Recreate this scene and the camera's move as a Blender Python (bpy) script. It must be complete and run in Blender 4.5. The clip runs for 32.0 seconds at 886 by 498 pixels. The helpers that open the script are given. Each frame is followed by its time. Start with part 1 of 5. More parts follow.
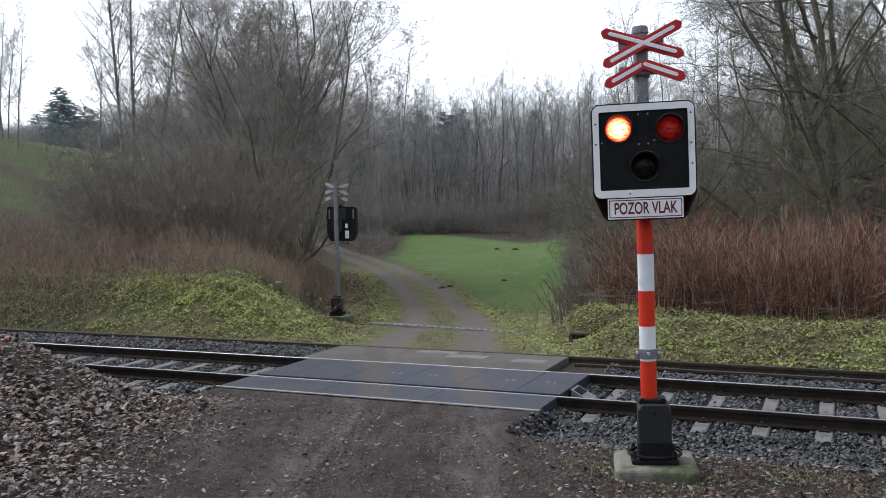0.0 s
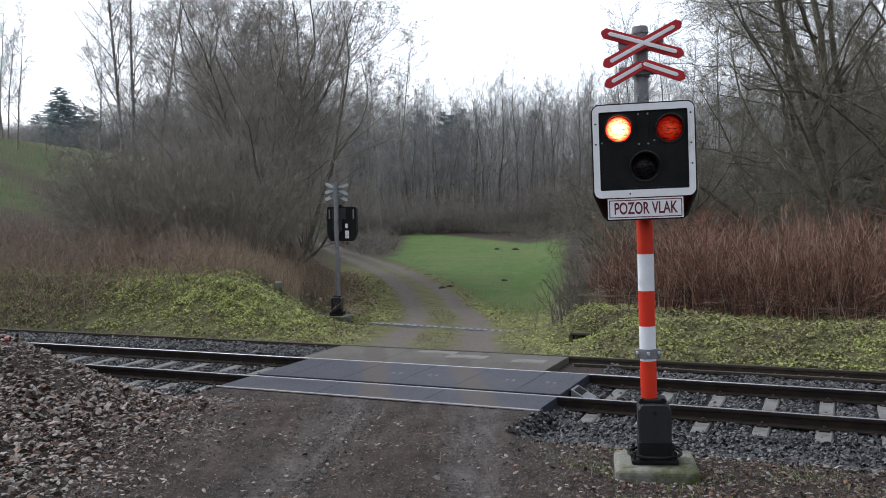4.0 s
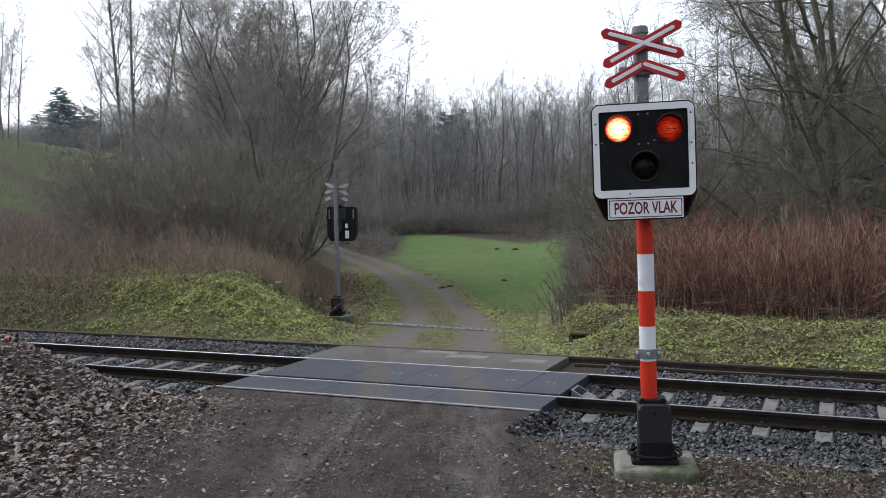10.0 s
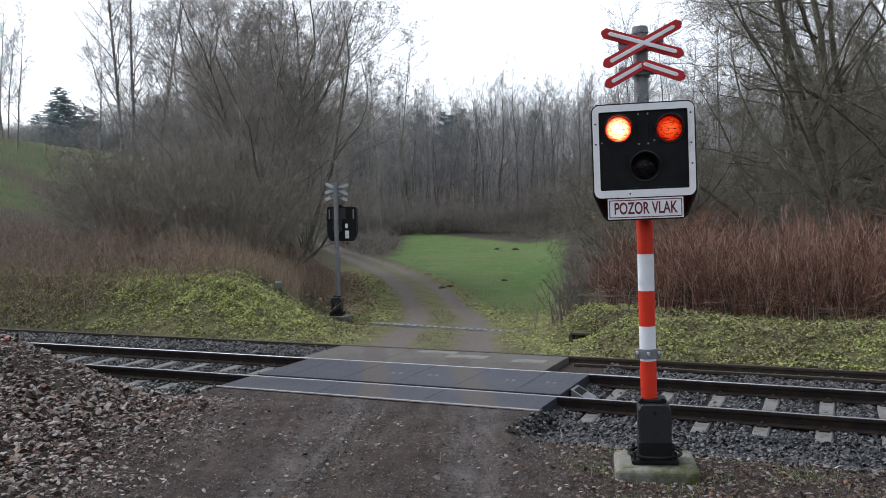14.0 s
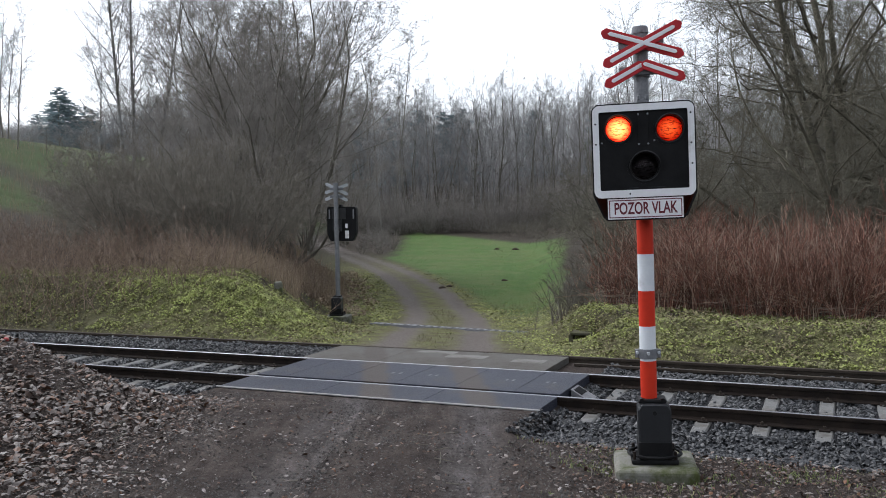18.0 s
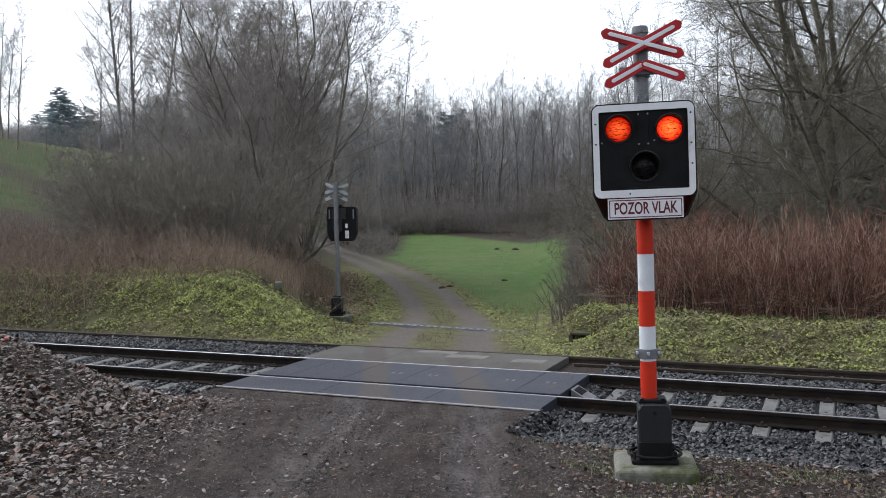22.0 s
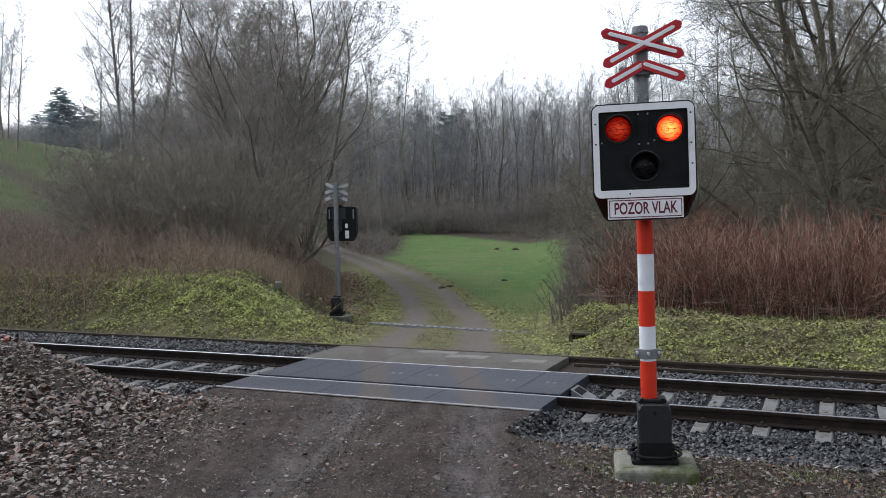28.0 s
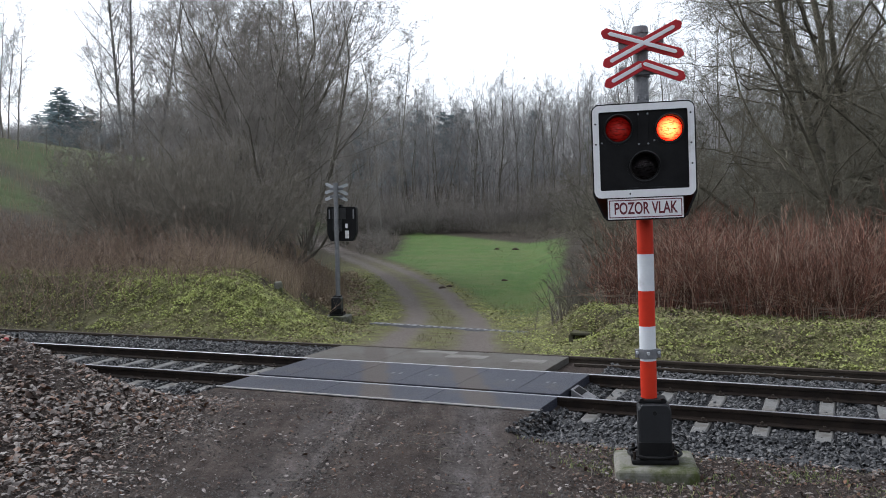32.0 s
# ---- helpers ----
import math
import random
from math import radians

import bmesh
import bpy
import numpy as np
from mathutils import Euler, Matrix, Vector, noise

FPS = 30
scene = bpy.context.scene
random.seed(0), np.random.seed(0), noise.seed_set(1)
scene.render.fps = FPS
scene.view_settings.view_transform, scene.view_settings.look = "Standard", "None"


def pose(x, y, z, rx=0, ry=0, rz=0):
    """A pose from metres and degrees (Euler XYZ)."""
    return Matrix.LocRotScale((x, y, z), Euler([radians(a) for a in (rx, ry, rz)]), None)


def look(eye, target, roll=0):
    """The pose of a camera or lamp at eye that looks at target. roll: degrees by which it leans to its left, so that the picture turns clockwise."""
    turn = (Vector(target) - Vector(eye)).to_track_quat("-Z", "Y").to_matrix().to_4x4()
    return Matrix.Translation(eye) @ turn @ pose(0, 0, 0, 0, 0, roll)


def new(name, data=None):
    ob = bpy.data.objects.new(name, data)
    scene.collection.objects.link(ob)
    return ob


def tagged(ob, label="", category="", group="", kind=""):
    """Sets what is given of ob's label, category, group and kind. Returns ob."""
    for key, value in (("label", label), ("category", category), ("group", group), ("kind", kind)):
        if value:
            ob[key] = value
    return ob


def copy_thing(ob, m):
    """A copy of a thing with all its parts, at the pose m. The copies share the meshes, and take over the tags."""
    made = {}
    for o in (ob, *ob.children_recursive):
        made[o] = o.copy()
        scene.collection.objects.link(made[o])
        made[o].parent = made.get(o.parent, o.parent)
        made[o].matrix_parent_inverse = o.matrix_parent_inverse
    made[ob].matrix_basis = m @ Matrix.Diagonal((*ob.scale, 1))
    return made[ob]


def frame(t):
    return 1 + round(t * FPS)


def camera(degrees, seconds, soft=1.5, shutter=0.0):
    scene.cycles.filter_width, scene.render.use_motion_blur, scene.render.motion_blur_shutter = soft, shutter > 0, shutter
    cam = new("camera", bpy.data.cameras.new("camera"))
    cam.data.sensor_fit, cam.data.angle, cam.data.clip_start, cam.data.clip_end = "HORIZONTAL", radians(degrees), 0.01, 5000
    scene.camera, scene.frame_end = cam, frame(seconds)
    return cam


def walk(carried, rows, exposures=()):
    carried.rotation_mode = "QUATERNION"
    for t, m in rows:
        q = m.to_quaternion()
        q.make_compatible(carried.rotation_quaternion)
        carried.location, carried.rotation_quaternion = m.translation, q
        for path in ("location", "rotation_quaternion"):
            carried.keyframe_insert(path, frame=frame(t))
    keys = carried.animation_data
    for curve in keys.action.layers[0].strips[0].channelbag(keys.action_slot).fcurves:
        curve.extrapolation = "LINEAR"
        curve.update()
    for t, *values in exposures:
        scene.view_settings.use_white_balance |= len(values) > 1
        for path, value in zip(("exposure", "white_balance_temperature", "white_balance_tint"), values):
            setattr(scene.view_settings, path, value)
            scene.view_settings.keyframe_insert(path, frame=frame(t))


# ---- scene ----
cam = camera(52.52, 32.0, soft=0.95)
EYE = (0.0, 0.0, 2.2386)
VIEW = look(EYE, (0.0, 10 * math.cos(-0.0442), 2.2386 + 10 * math.sin(-0.0442)), -1.037)
walk(cam, [(0.0, VIEW), (32.0, VIEW)], exposures=[(0.0, 0.98, 6090, 10), (32.0, 0.98, 6090, 10)])

# ---- light: a bright, even winter overcast ----
world = bpy.data.worlds.new("overcast_sky")
scene.world = world
world.use_nodes = True
wn, wl = world.node_tree.nodes, world.node_tree.links
wn.clear()
sky = wn.new("ShaderNodeTexSky")
sky.sky_type, sky.sun_disc = "NISHITA", False
sky.sun_elevation, sky.sun_rotation = radians(55), radians(-60)
sky.air_density, sky.dust_density, sky.ozone_density = 1.0, 3.0, 1.5
hsv = wn.new("ShaderNodeHueSaturation")
hsv.inputs["Saturation"].default_value = 0.22
bg = wn.new("ShaderNodeBackground")
bg.inputs["Strength"].default_value = 0.15
wo = wn.new("ShaderNodeOutputWorld")
wl.new(sky.outputs[0], hsv.inputs["Color"])
wl.new(hsv.outputs[0], bg.inputs["Color"])
wl.new(bg.outputs[0], wo.inputs["Surface"])
sun = new("sun", bpy.data.lights.new("sun", "SUN"))
sun.data.energy, sun.data.angle, sun.data.color = 0.5, radians(40), (1.0, 0.97, 0.93)
sun.matrix_world = look((-29.8, 17.2, 49), (0, 0, 0))
tagged(sun, kind="structure")


# ---- materials ----
def nodes_of(name):
    m = bpy.data.materials.new(name)
    m.use_nodes = True
    n, l = m.node_tree.nodes, m.node_tree.links
    return m, n, l, n["Principled BSDF"]


def ramp_between(n, l, fac, c1, c2, lo=0.3, hi=0.7):
    r = n.new("ShaderNodeValToRGB")
    r.color_ramp.elements[0].position, r.color_ramp.elements[1].position = lo, hi
    r.color_ramp.elements[0].color, r.color_ramp.elements[1].color = (*c1, 1), (*c2, 1)
    l.new(fac, r.inputs[0])
    return r.outputs[0]


def noise_tex(n, l, vec, scale, detail=5.0, rough=0.6):
    t = n.new("ShaderNodeTexNoise")
    t.inputs["Scale"].default_value, t.inputs["Detail"].default_value, t.inputs["Roughness"].default_value = scale, detail, rough
    l.new(vec, t.inputs["Vector"])
    return t.outputs[0]


def mixed(n, l, fac, a, b, mode="MIX"):
    m = n.new("ShaderNodeMix")
    m.data_type, m.blend_type = "RGBA", mode
    for v, i in ((fac, 0), (a, 6), (b, 7)):
        if hasattr(v, "links"):
            l.new(v, m.inputs[i])
        elif i == 0:
            m.inputs[0].default_value = v
        else:
            m.inputs[i].default_value = (*v, 1)
    return m.outputs[2]


def surface(name, c1, c2, scale=8.0, rough=0.8, metal=0.0, bump=0.3, fine=60.0, dirt=None, dirt_amount=0.35, island=0.0, spec=0.3, grainy=0.35):
    """Two-scale procedural surface: colour drifts at scale, grain at fine, optional dirt patches, per-piece variation."""
    m, n, l, p = nodes_of(name)
    tc = n.new("ShaderNodeTexCoord").outputs["Object"]
    col = ramp_between(n, l, noise_tex(n, l, tc, scale), c1, c2)
    grain = noise_tex(n, l, tc, fine, 6.0, 0.7)
    col = mixed(n, l, grainy, col, ramp_between(n, l, grain, (0.25, 0.25, 0.25), (1, 1, 1), 0.3, 0.6), "MULTIPLY")
    if dirt:
        d = noise_tex(n, l, tc, scale * 0.6, 7.0, 0.7)
        r = n.new("ShaderNodeValToRGB")
        r.color_ramp.elements[0].position, r.color_ramp.elements[1].position = 0.62 - dirt_amount * 0.4, 0.72 - dirt_amount * 0.2
        l.new(d, r.inputs[0])
        col = mixed(n, l, r.outputs[0], col, dirt)
    if island:
        g = n.new("ShaderNodeNewGeometry").outputs["Random Per Island"]
        h = n.new("ShaderNodeHueSaturation")
        mr = n.new("ShaderNodeMapRange")
        mr.inputs[3].default_value, mr.inputs[4].default_value = 1 - island, 1 + island
        l.new(g, mr.inputs[0])
        l.new(mr.outputs[0], h.inputs["Value"])
        l.new(col, h.inputs["Color"])
        col = h.outputs[0]
    l.new(col, p.inputs["Base Color"])
    p.inputs["Roughness"].default_value, p.inputs["Metallic"].default_value = rough, metal
    p.inputs["Specular IOR Level"].default_value = spec
    if bump:
        b = n.new("ShaderNodeBump")
        b.inputs["Strength"].default_value, b.inputs["Distance"].default_value = bump, 0.01
        l.new(grain, b.inputs["Height"])
        l.new(b.outputs[0], p.inputs["Normal"])
    return m


def palette(name, colours, rough=0.8, spec=0.2, grain=30.0, patch=None):
    """Each island of the mesh takes one tint from a ramp of colours; patch: a second tint that comes in drifts."""
    m, n, l, p = nodes_of(name)
    r = n.new("ShaderNodeValToRGB")
    e = r.color_ramp.elements
    while len(e) < len(colours):
        e.new(0.5)
    for i, c in enumerate(colours):
        e[i].position, e[i].color = i / max(1, len(colours) - 1), (*c, 1)
    l.new(n.new("ShaderNodeNewGeometry").outputs["Random Per Island"], r.inputs[0])
    tc = n.new("ShaderNodeTexCoord").outputs["Object"]
    g = noise_tex(n, l, tc, grain)
    col = mixed(n, l, 0.5, r.outputs[0], ramp_between(n, l, g, (0.4, 0.4, 0.4), (1, 1, 1)), "MULTIPLY")
    if patch:
        drift = noise_tex(n, l, tc, 2.2, 5.0, 0.65)
        col = mixed(n, l, ramp_between(n, l, drift, (0, 0, 0), (0.75, 0.75, 0.75), 0.42, 0.62), col, patch)
    l.new(col, p.inputs["Base Color"])
    p.inputs["Roughness"].default_value, p.inputs["Specular IOR Level"].default_value = rough, spec
    return m


def with_wheel_mud(m, mud, strength):
    """Dried mud that tyres carried over the deck, in two bands along the lane."""
    n, l = m.node_tree.nodes, m.node_tree.links
    p = n["Principled BSDF"]
    old = p.inputs["Base Color"].links[0].from_socket
    pos = n.new("ShaderNodeNewGeometry").outputs["Position"]
    sx = n.new("ShaderNodeSeparateXYZ")
    l.new(pos, sx.inputs[0])
    wob = noise_tex(n, l, pos, 4.5, 7, 0.75)
    fac = None
    for centre, slope in ((-0.04, -0.075), (1.18, -0.075)):
        a = n.new("ShaderNodeMath")
        a.operation = "MULTIPLY_ADD"
        l.new(sx.outputs["Y"], a.inputs[0])
        a.inputs[1].default_value = -slope
        l.new(sx.outputs["X"], a.inputs[2])
        d = n.new("ShaderNodeMath")
        d.operation = "SUBTRACT"
        l.new(a.outputs[0], d.inputs[0])
        d.inputs[1].default_value = centre
        e = n.new("ShaderNodeMath")
        e.operation = "ABSOLUTE"
        l.new(d.outputs[0], e.inputs[0])
        w = n.new("ShaderNodeMath")
        w.operation = "MULTIPLY_ADD"
        l.new(wob, w.inputs[0])
        w.inputs[1].default_value = -0.34
        l.new(e.outputs[0], w.inputs[2])
        mr = n.new("ShaderNodeMapRange")
        mr.inputs[1].default_value, mr.inputs[2].default_value, mr.inputs[3].default_value, mr.inputs[4].default_value = -0.03, 0.05, strength, 0.0
        l.new(w.outputs[0], mr.inputs[0])
        if fac is None:
            fac = mr.outputs[0]
        else:
            mx = n.new("ShaderNodeMath")
            mx.operation = "MAXIMUM"
            l.new(fac, mx.inputs[0])
            l.new(mr.outputs[0], mx.inputs[1])
            fac = mx.outputs[0]
    l.new(mixed(n, l, fac, old, mud), p.inputs["Base Color"])
    return m


M = {
    "rail_rust": surface("rust_brown_rail_side", (0.012, 0.009, 0.008), (0.028, 0.02, 0.015), 6, 0.75, 0.0, 0.4, spec=0.15),
    "rail_old": surface("weathered_old_rail", (0.032, 0.026, 0.021), (0.062, 0.049, 0.038), 5, 0.8, 0.0, 0.4, spec=0.15),
    "rail_bright": surface("polished_rail_head", (0.26, 0.26, 0.27), (0.42, 0.42, 0.44), 3, 0.42, 1.0, 0.05),
    "concrete": surface("weathered_concrete", (0.30, 0.29, 0.27), (0.42, 0.41, 0.39), 5, 0.9, 0, 0.4, dirt=(0.16, 0.15, 0.12), dirt_amount=0.3),
    "sleeper": surface("grey_sleeper_concrete", (0.1258, 0.1258, 0.1229), (0.1839, 0.1810, 0.1742), 4, 0.9, 0, 0.4, dirt=(0.0726, 0.0639, 0.0542), dirt_amount=0.4, spec=0.15),
    "moss_concrete": surface("mossy_concrete", (0.1428, 0.1386, 0.1203), (0.2268, 0.2184, 0.1950), 6, 0.9, 0, 0.5, dirt=(0.0504, 0.0588, 0.0166), dirt_amount=0.5),
    "rubber": surface("blue_grey_rubber_panel", (0.022, 0.024, 0.036), (0.032, 0.035, 0.049), 2.5, 0.55, 0, 0.35, 140, dirt=(0.039, 0.035, 0.034), dirt_amount=0.2, spec=0.2),
    "worn_edge": surface("pale_worn_edge", (0.217, 0.211, 0.205), (0.341, 0.329, 0.316), 9, 0.7),
    "deck": surface("weathered_concrete_deck", (0.062, 0.058, 0.052), (0.102, 0.095, 0.084), 1.5, 0.75, 0, 0.4, dirt=(0.047, 0.040, 0.032), dirt_amount=0.5),
    "hood": surface("weathered_black_hood", (0.03, 0.03, 0.031), (0.045, 0.045, 0.046), 6, 0.6, 0, 0.08, spec=0.12),
    "birch_grey": surface("grey_white_birch_bark", (0.22, 0.215, 0.21), (0.42, 0.41, 0.40), 3, 0.9, 0, 0.4, dirt=(0.07, 0.065, 0.06), dirt_amount=0.5, spec=0.1),
    "galv": surface("galvanised_grey_steel", (0.15, 0.155, 0.165), (0.22, 0.225, 0.235), 9, 0.55, 0.3, 0.1),
    "black": surface("matt_black_plastic", (0.0065, 0.0065, 0.0071), (0.0131, 0.0131, 0.0136), 6, 0.6, 0, 0.08, spec=0.12),
    "grey_cover": surface("dark_grey_housing_paint", (0.014, 0.015, 0.017), (0.021, 0.022, 0.025), 6, 0.45, 0, 0.15, dirt=(0.011, 0.010, 0.008), dirt_amount=0.2),
    "red_band": surface("red_reflective_band", (0.47, 0.026, 0.011), (0.55, 0.038, 0.015), 4, 0.5, 0, 0.03, dirt=(0.36, 0.03, 0.016), dirt_amount=0.15, spec=0.15, grainy=0.08),
    "white_band": surface("white_reflective_band", (0.58, 0.60, 0.63), (0.68, 0.70, 0.72), 4, 0.5, 0, 0.03, dirt=(0.45, 0.45, 0.45), dirt_amount=0.15, spec=0.15, grainy=0.08),
    "sign_red": surface("red_sign_paint", (0.36, 0.022, 0.028), (0.45, 0.033, 0.038), 6, 0.5, 0, 0.03, spec=0.15, grainy=0.1),
    "sign_white": surface("white_sign_paint", (0.66, 0.66, 0.67), (0.76, 0.76, 0.77), 6, 0.5, 0, 0.03, dirt=(0.52, 0.51, 0.49), dirt_amount=0.12, spec=0.15, grainy=0.08),
    # the next two barks are raised in tone, with haze painted in
    "bark": surface("haze_lifted_grey_brown_bark", (0.1483, 0.1362, 0.1187), (0.2620, 0.2444, 0.2182), 7, 0.95, 0, 0.6, spec=0.1),
    "bark_dark": surface("haze_lifted_dark_wet_bark", (0.101, 0.092, 0.077), (0.184, 0.169, 0.139), 7, 0.95, 0, 0.6, spec=0.1),
    "bark_green": surface("algae_green_bark", (0.058, 0.053, 0.04), (0.118, 0.108, 0.08), 5, 0.95, 0, 0.6, spec=0.1),
    "birch": surface("pale_birch_bark", (0.24, 0.234, 0.222), (0.36, 0.354, 0.342), 4, 0.85, 0, 0.3, dirt=(0.06, 0.057, 0.054), dirt_amount=0.35, spec=0.1),
    # twigs lighter than bare wood: mist between them and the eye, as colour
    "twig": surface("fine_mist_greyed_twigs", (0.1976, 0.1834, 0.1617), (0.3609, 0.3328, 0.3047), 1.2, 0.95, 0, 0, spec=0.1),
    "twig_brown": surface("brown_grey_shrub_twigs", (0.151, 0.136, 0.112), (0.280, 0.256, 0.216), 1.2, 0.95, 0, 0, spec=0.1),
    # haze over the far slope is put into this pale grey twig colour
    "twig_far": surface("haze_paled_woodland_twigs", (0.2170, 0.2122, 0.2083), (0.3364, 0.3281, 0.3257), 0.4, 0.95, 0, 0, spec=0.1),
    "twig_olive": surface("olive_grey_twigs", (0.1040, 0.0967, 0.0738), (0.1893, 0.1758, 0.1362), 1.2, 0.95, 0, 0, spec=0.1),
    "stone": palette("dark_ballast_stone", [(0.0049, 0.0052, 0.0057), (0.0164, 0.0172, 0.0197), (0.0344, 0.0361, 0.0394), (0.0082, 0.0082, 0.0086), (0.0697, 0.0713, 0.0738), (0.0213, 0.0221, 0.0246), (0.1066, 0.1066, 0.1082), (0.0115, 0.0119, 0.0131)], 0.5, 0.4),
    "leaves": palette("fallen_leaf_litter", [(0.024, 0.015, 0.011), (0.08, 0.044, 0.027), (0.042, 0.026, 0.018), (0.17, 0.14, 0.122), (0.03, 0.019, 0.014), (0.13, 0.062, 0.034), (0.055, 0.034, 0.024), (0.27, 0.245, 0.225), (0.036, 0.023, 0.017), (0.17, 0.082, 0.043), (0.06, 0.04, 0.031), (0.21, 0.18, 0.16), (0.03, 0.02, 0.015)], 0.5, 0.3),
    "brown_leaves": palette("russet_fallen_leaves", [(0.034, 0.020, 0.014), (0.084, 0.054, 0.038), (0.056, 0.032, 0.023), (0.123, 0.086, 0.063), (0.026, 0.017, 0.014), (0.101, 0.061, 0.041)], 0.6, 0.25),
    "pale_leaves": palette("bleached_fallen_leaves", [(0.12, 0.10, 0.092), (0.22, 0.195, 0.188), (0.16, 0.122, 0.1), (0.29, 0.265, 0.258), (0.09, 0.06, 0.045)], 0.6, 0.3),
    "cane": palette("red_brown_canes", [(0.066, 0.039, 0.032), (0.237, 0.112, 0.082), (0.316, 0.168, 0.120), (0.435, 0.337, 0.261), (0.132, 0.067, 0.051), (0.079, 0.049, 0.039), (0.197, 0.087, 0.062)], 0.9, 0.1),
    "dry": palette("dry_straw_stalks", [(0.247, 0.190, 0.134), (0.412, 0.329, 0.226), (0.206, 0.155, 0.113), (0.340, 0.283, 0.226)], 0.95, 0.1),
    "moss": palette("moss_and_low_leaves", [(0.1896, 0.1981, 0.0718), (0.3160, 0.3562, 0.1117), (0.3919, 0.4427, 0.1427), (0.2023, 0.1786, 0.1077), (0.2781, 0.3106, 0.1017), (0.3540, 0.3962, 0.1277), (0.1517, 0.1423, 0.0778)], 0.9, 0.1, patch=(0.1391, 0.1256, 0.0828)),
    "moss_bright": palette("fresh_yellow_green_moss", [(0.3285, 0.3715, 0.1145), (0.4867, 0.5510, 0.1827), (0.5719, 0.6276, 0.2436), (0.3893, 0.4481, 0.1376), (0.2677, 0.2561, 0.1292), (0.4624, 0.5122, 0.1754)], 0.9, 0.1, patch=(0.2068, 0.2115, 0.1008)),
    "moss_drab": palette("drab_olive_ground_leaves", [(0.144, 0.140, 0.069), (0.208, 0.216, 0.089), (0.187, 0.144, 0.098), (0.259, 0.259, 0.115), (0.122, 0.101, 0.069), (0.273, 0.230, 0.151)], 0.9, 0.1),
    "grass": palette("short_meadow_grass", [(0.1488, 0.2015, 0.0714), (0.2100, 0.2558, 0.1020), (0.2712, 0.2558, 0.1445), (0.1750, 0.2325, 0.0850)], 0.95),
    "bramble": palette("brown_bramble_stems", [(0.126, 0.094, 0.076), (0.235, 0.171, 0.130), (0.325, 0.253, 0.199)], 0.95, 0.1),
    "gravel": palette("lane_gravel", [(0.03, 0.027, 0.025), (0.075, 0.07, 0.067), (0.13, 0.12, 0.115), (0.05, 0.042, 0.036)], 0.8, 0.2),
    "dirt_grass": palette("drab_winter_grass", [(0.088, 0.104, 0.042), (0.166, 0.156, 0.082), (0.221, 0.177, 0.117)], 0.95),
    # dark green needles painted pale blue-grey: the distance haze is in the colour
    "pine": palette("haze_blued_conifer_needles", [(0.173, 0.229, 0.246), (0.246, 0.304, 0.319)], 0.95, 0.1),
}

M["mark"] = surface("scuffed_grey_marking", (0.13, 0.13, 0.135), (0.21, 0.21, 0.215), 14, 0.8)
with_wheel_mud(M["rubber"], (0.045, 0.035, 0.029), 0.95)
with_wheel_mud(M["deck"], (0.045, 0.036, 0.03), 0.8)
M["sign_back"] = surface("bare_aluminium_sign_back", (0.38, 0.40, 0.42), (0.5, 0.52, 0.54), 6, 0.55, 0.2, 0.05)

# ---- plan: the track runs along s, w points away from the camera ----
TRACK_Y, TRACK_A, TRACK_C = 11.1298, -0.4131, -0.0013
CA, SA = math.cos(TRACK_A), math.sin(TRACK_A)


def to_sw(x, y):
    return x * CA + (y - TRACK_Y) * SA, -x * SA + (y - TRACK_Y) * CA


def to_xy(s, w):
    w = w + TRACK_C * s * s
    return s * CA - w * SA, TRACK_Y + s * SA + w * CA


def smooth(lo, hi, v):
    t = np.clip((np.asarray(v, float) - lo) / (hi - lo), 0, 1)
    return t * t * (3 - 2 * t)


def wavy(x, y, size, seed=0.0):
    """Cheap smooth undulation, about -1..1."""
    a, b = x / size + seed * 1.7, y / size - seed * 2.3
    return (np.sin(a * 1.3 + np.cos(b * 0.9)) + np.sin(b * 1.7 + 1.3 * np.cos(a * 0.7 + seed)) + np.sin((a + b) * 2.3 + seed) * 0.5) / 2.5


def road_x(y):
    return np.interp(y, [0, 5, 8, 11, 15, 19, 24, 28, 33.5, 38, 44, 54, 65, 76, 90, 130], [-0.55, -0.75, -0.85, -0.8, -0.3, -0.12, -0.02, -0.18, -0.6, -1.15, -2.1, -4.1, -6.7, -10, -16, -34])


def rut_x(y):
    """Midline between the wheel tracks on the near side."""
    return np.interp(y, [0, 4, 6.3, 10.3, 12], [-1.0, -0.78, -0.63, -0.32, -0.25])


def road_half(y):
    return np.interp(y, [0, 9, 12, 15, 18, 30, 60, 130], [1.7, 1.9, 2.2, 1.35, 1.12, 1.08, 1.05, 1.0])


def meadow_left(x, y):
    """The far meadow stops short of a strip of brush beside the lane."""
    return smooth(-0.3, 1.2, x - np.interp(y, [50, 58, 64, 80, 104], [-9, -5.2, -3.9, -4.1, -4.4]) + 0.4 * wavy(x, y, 1.5))


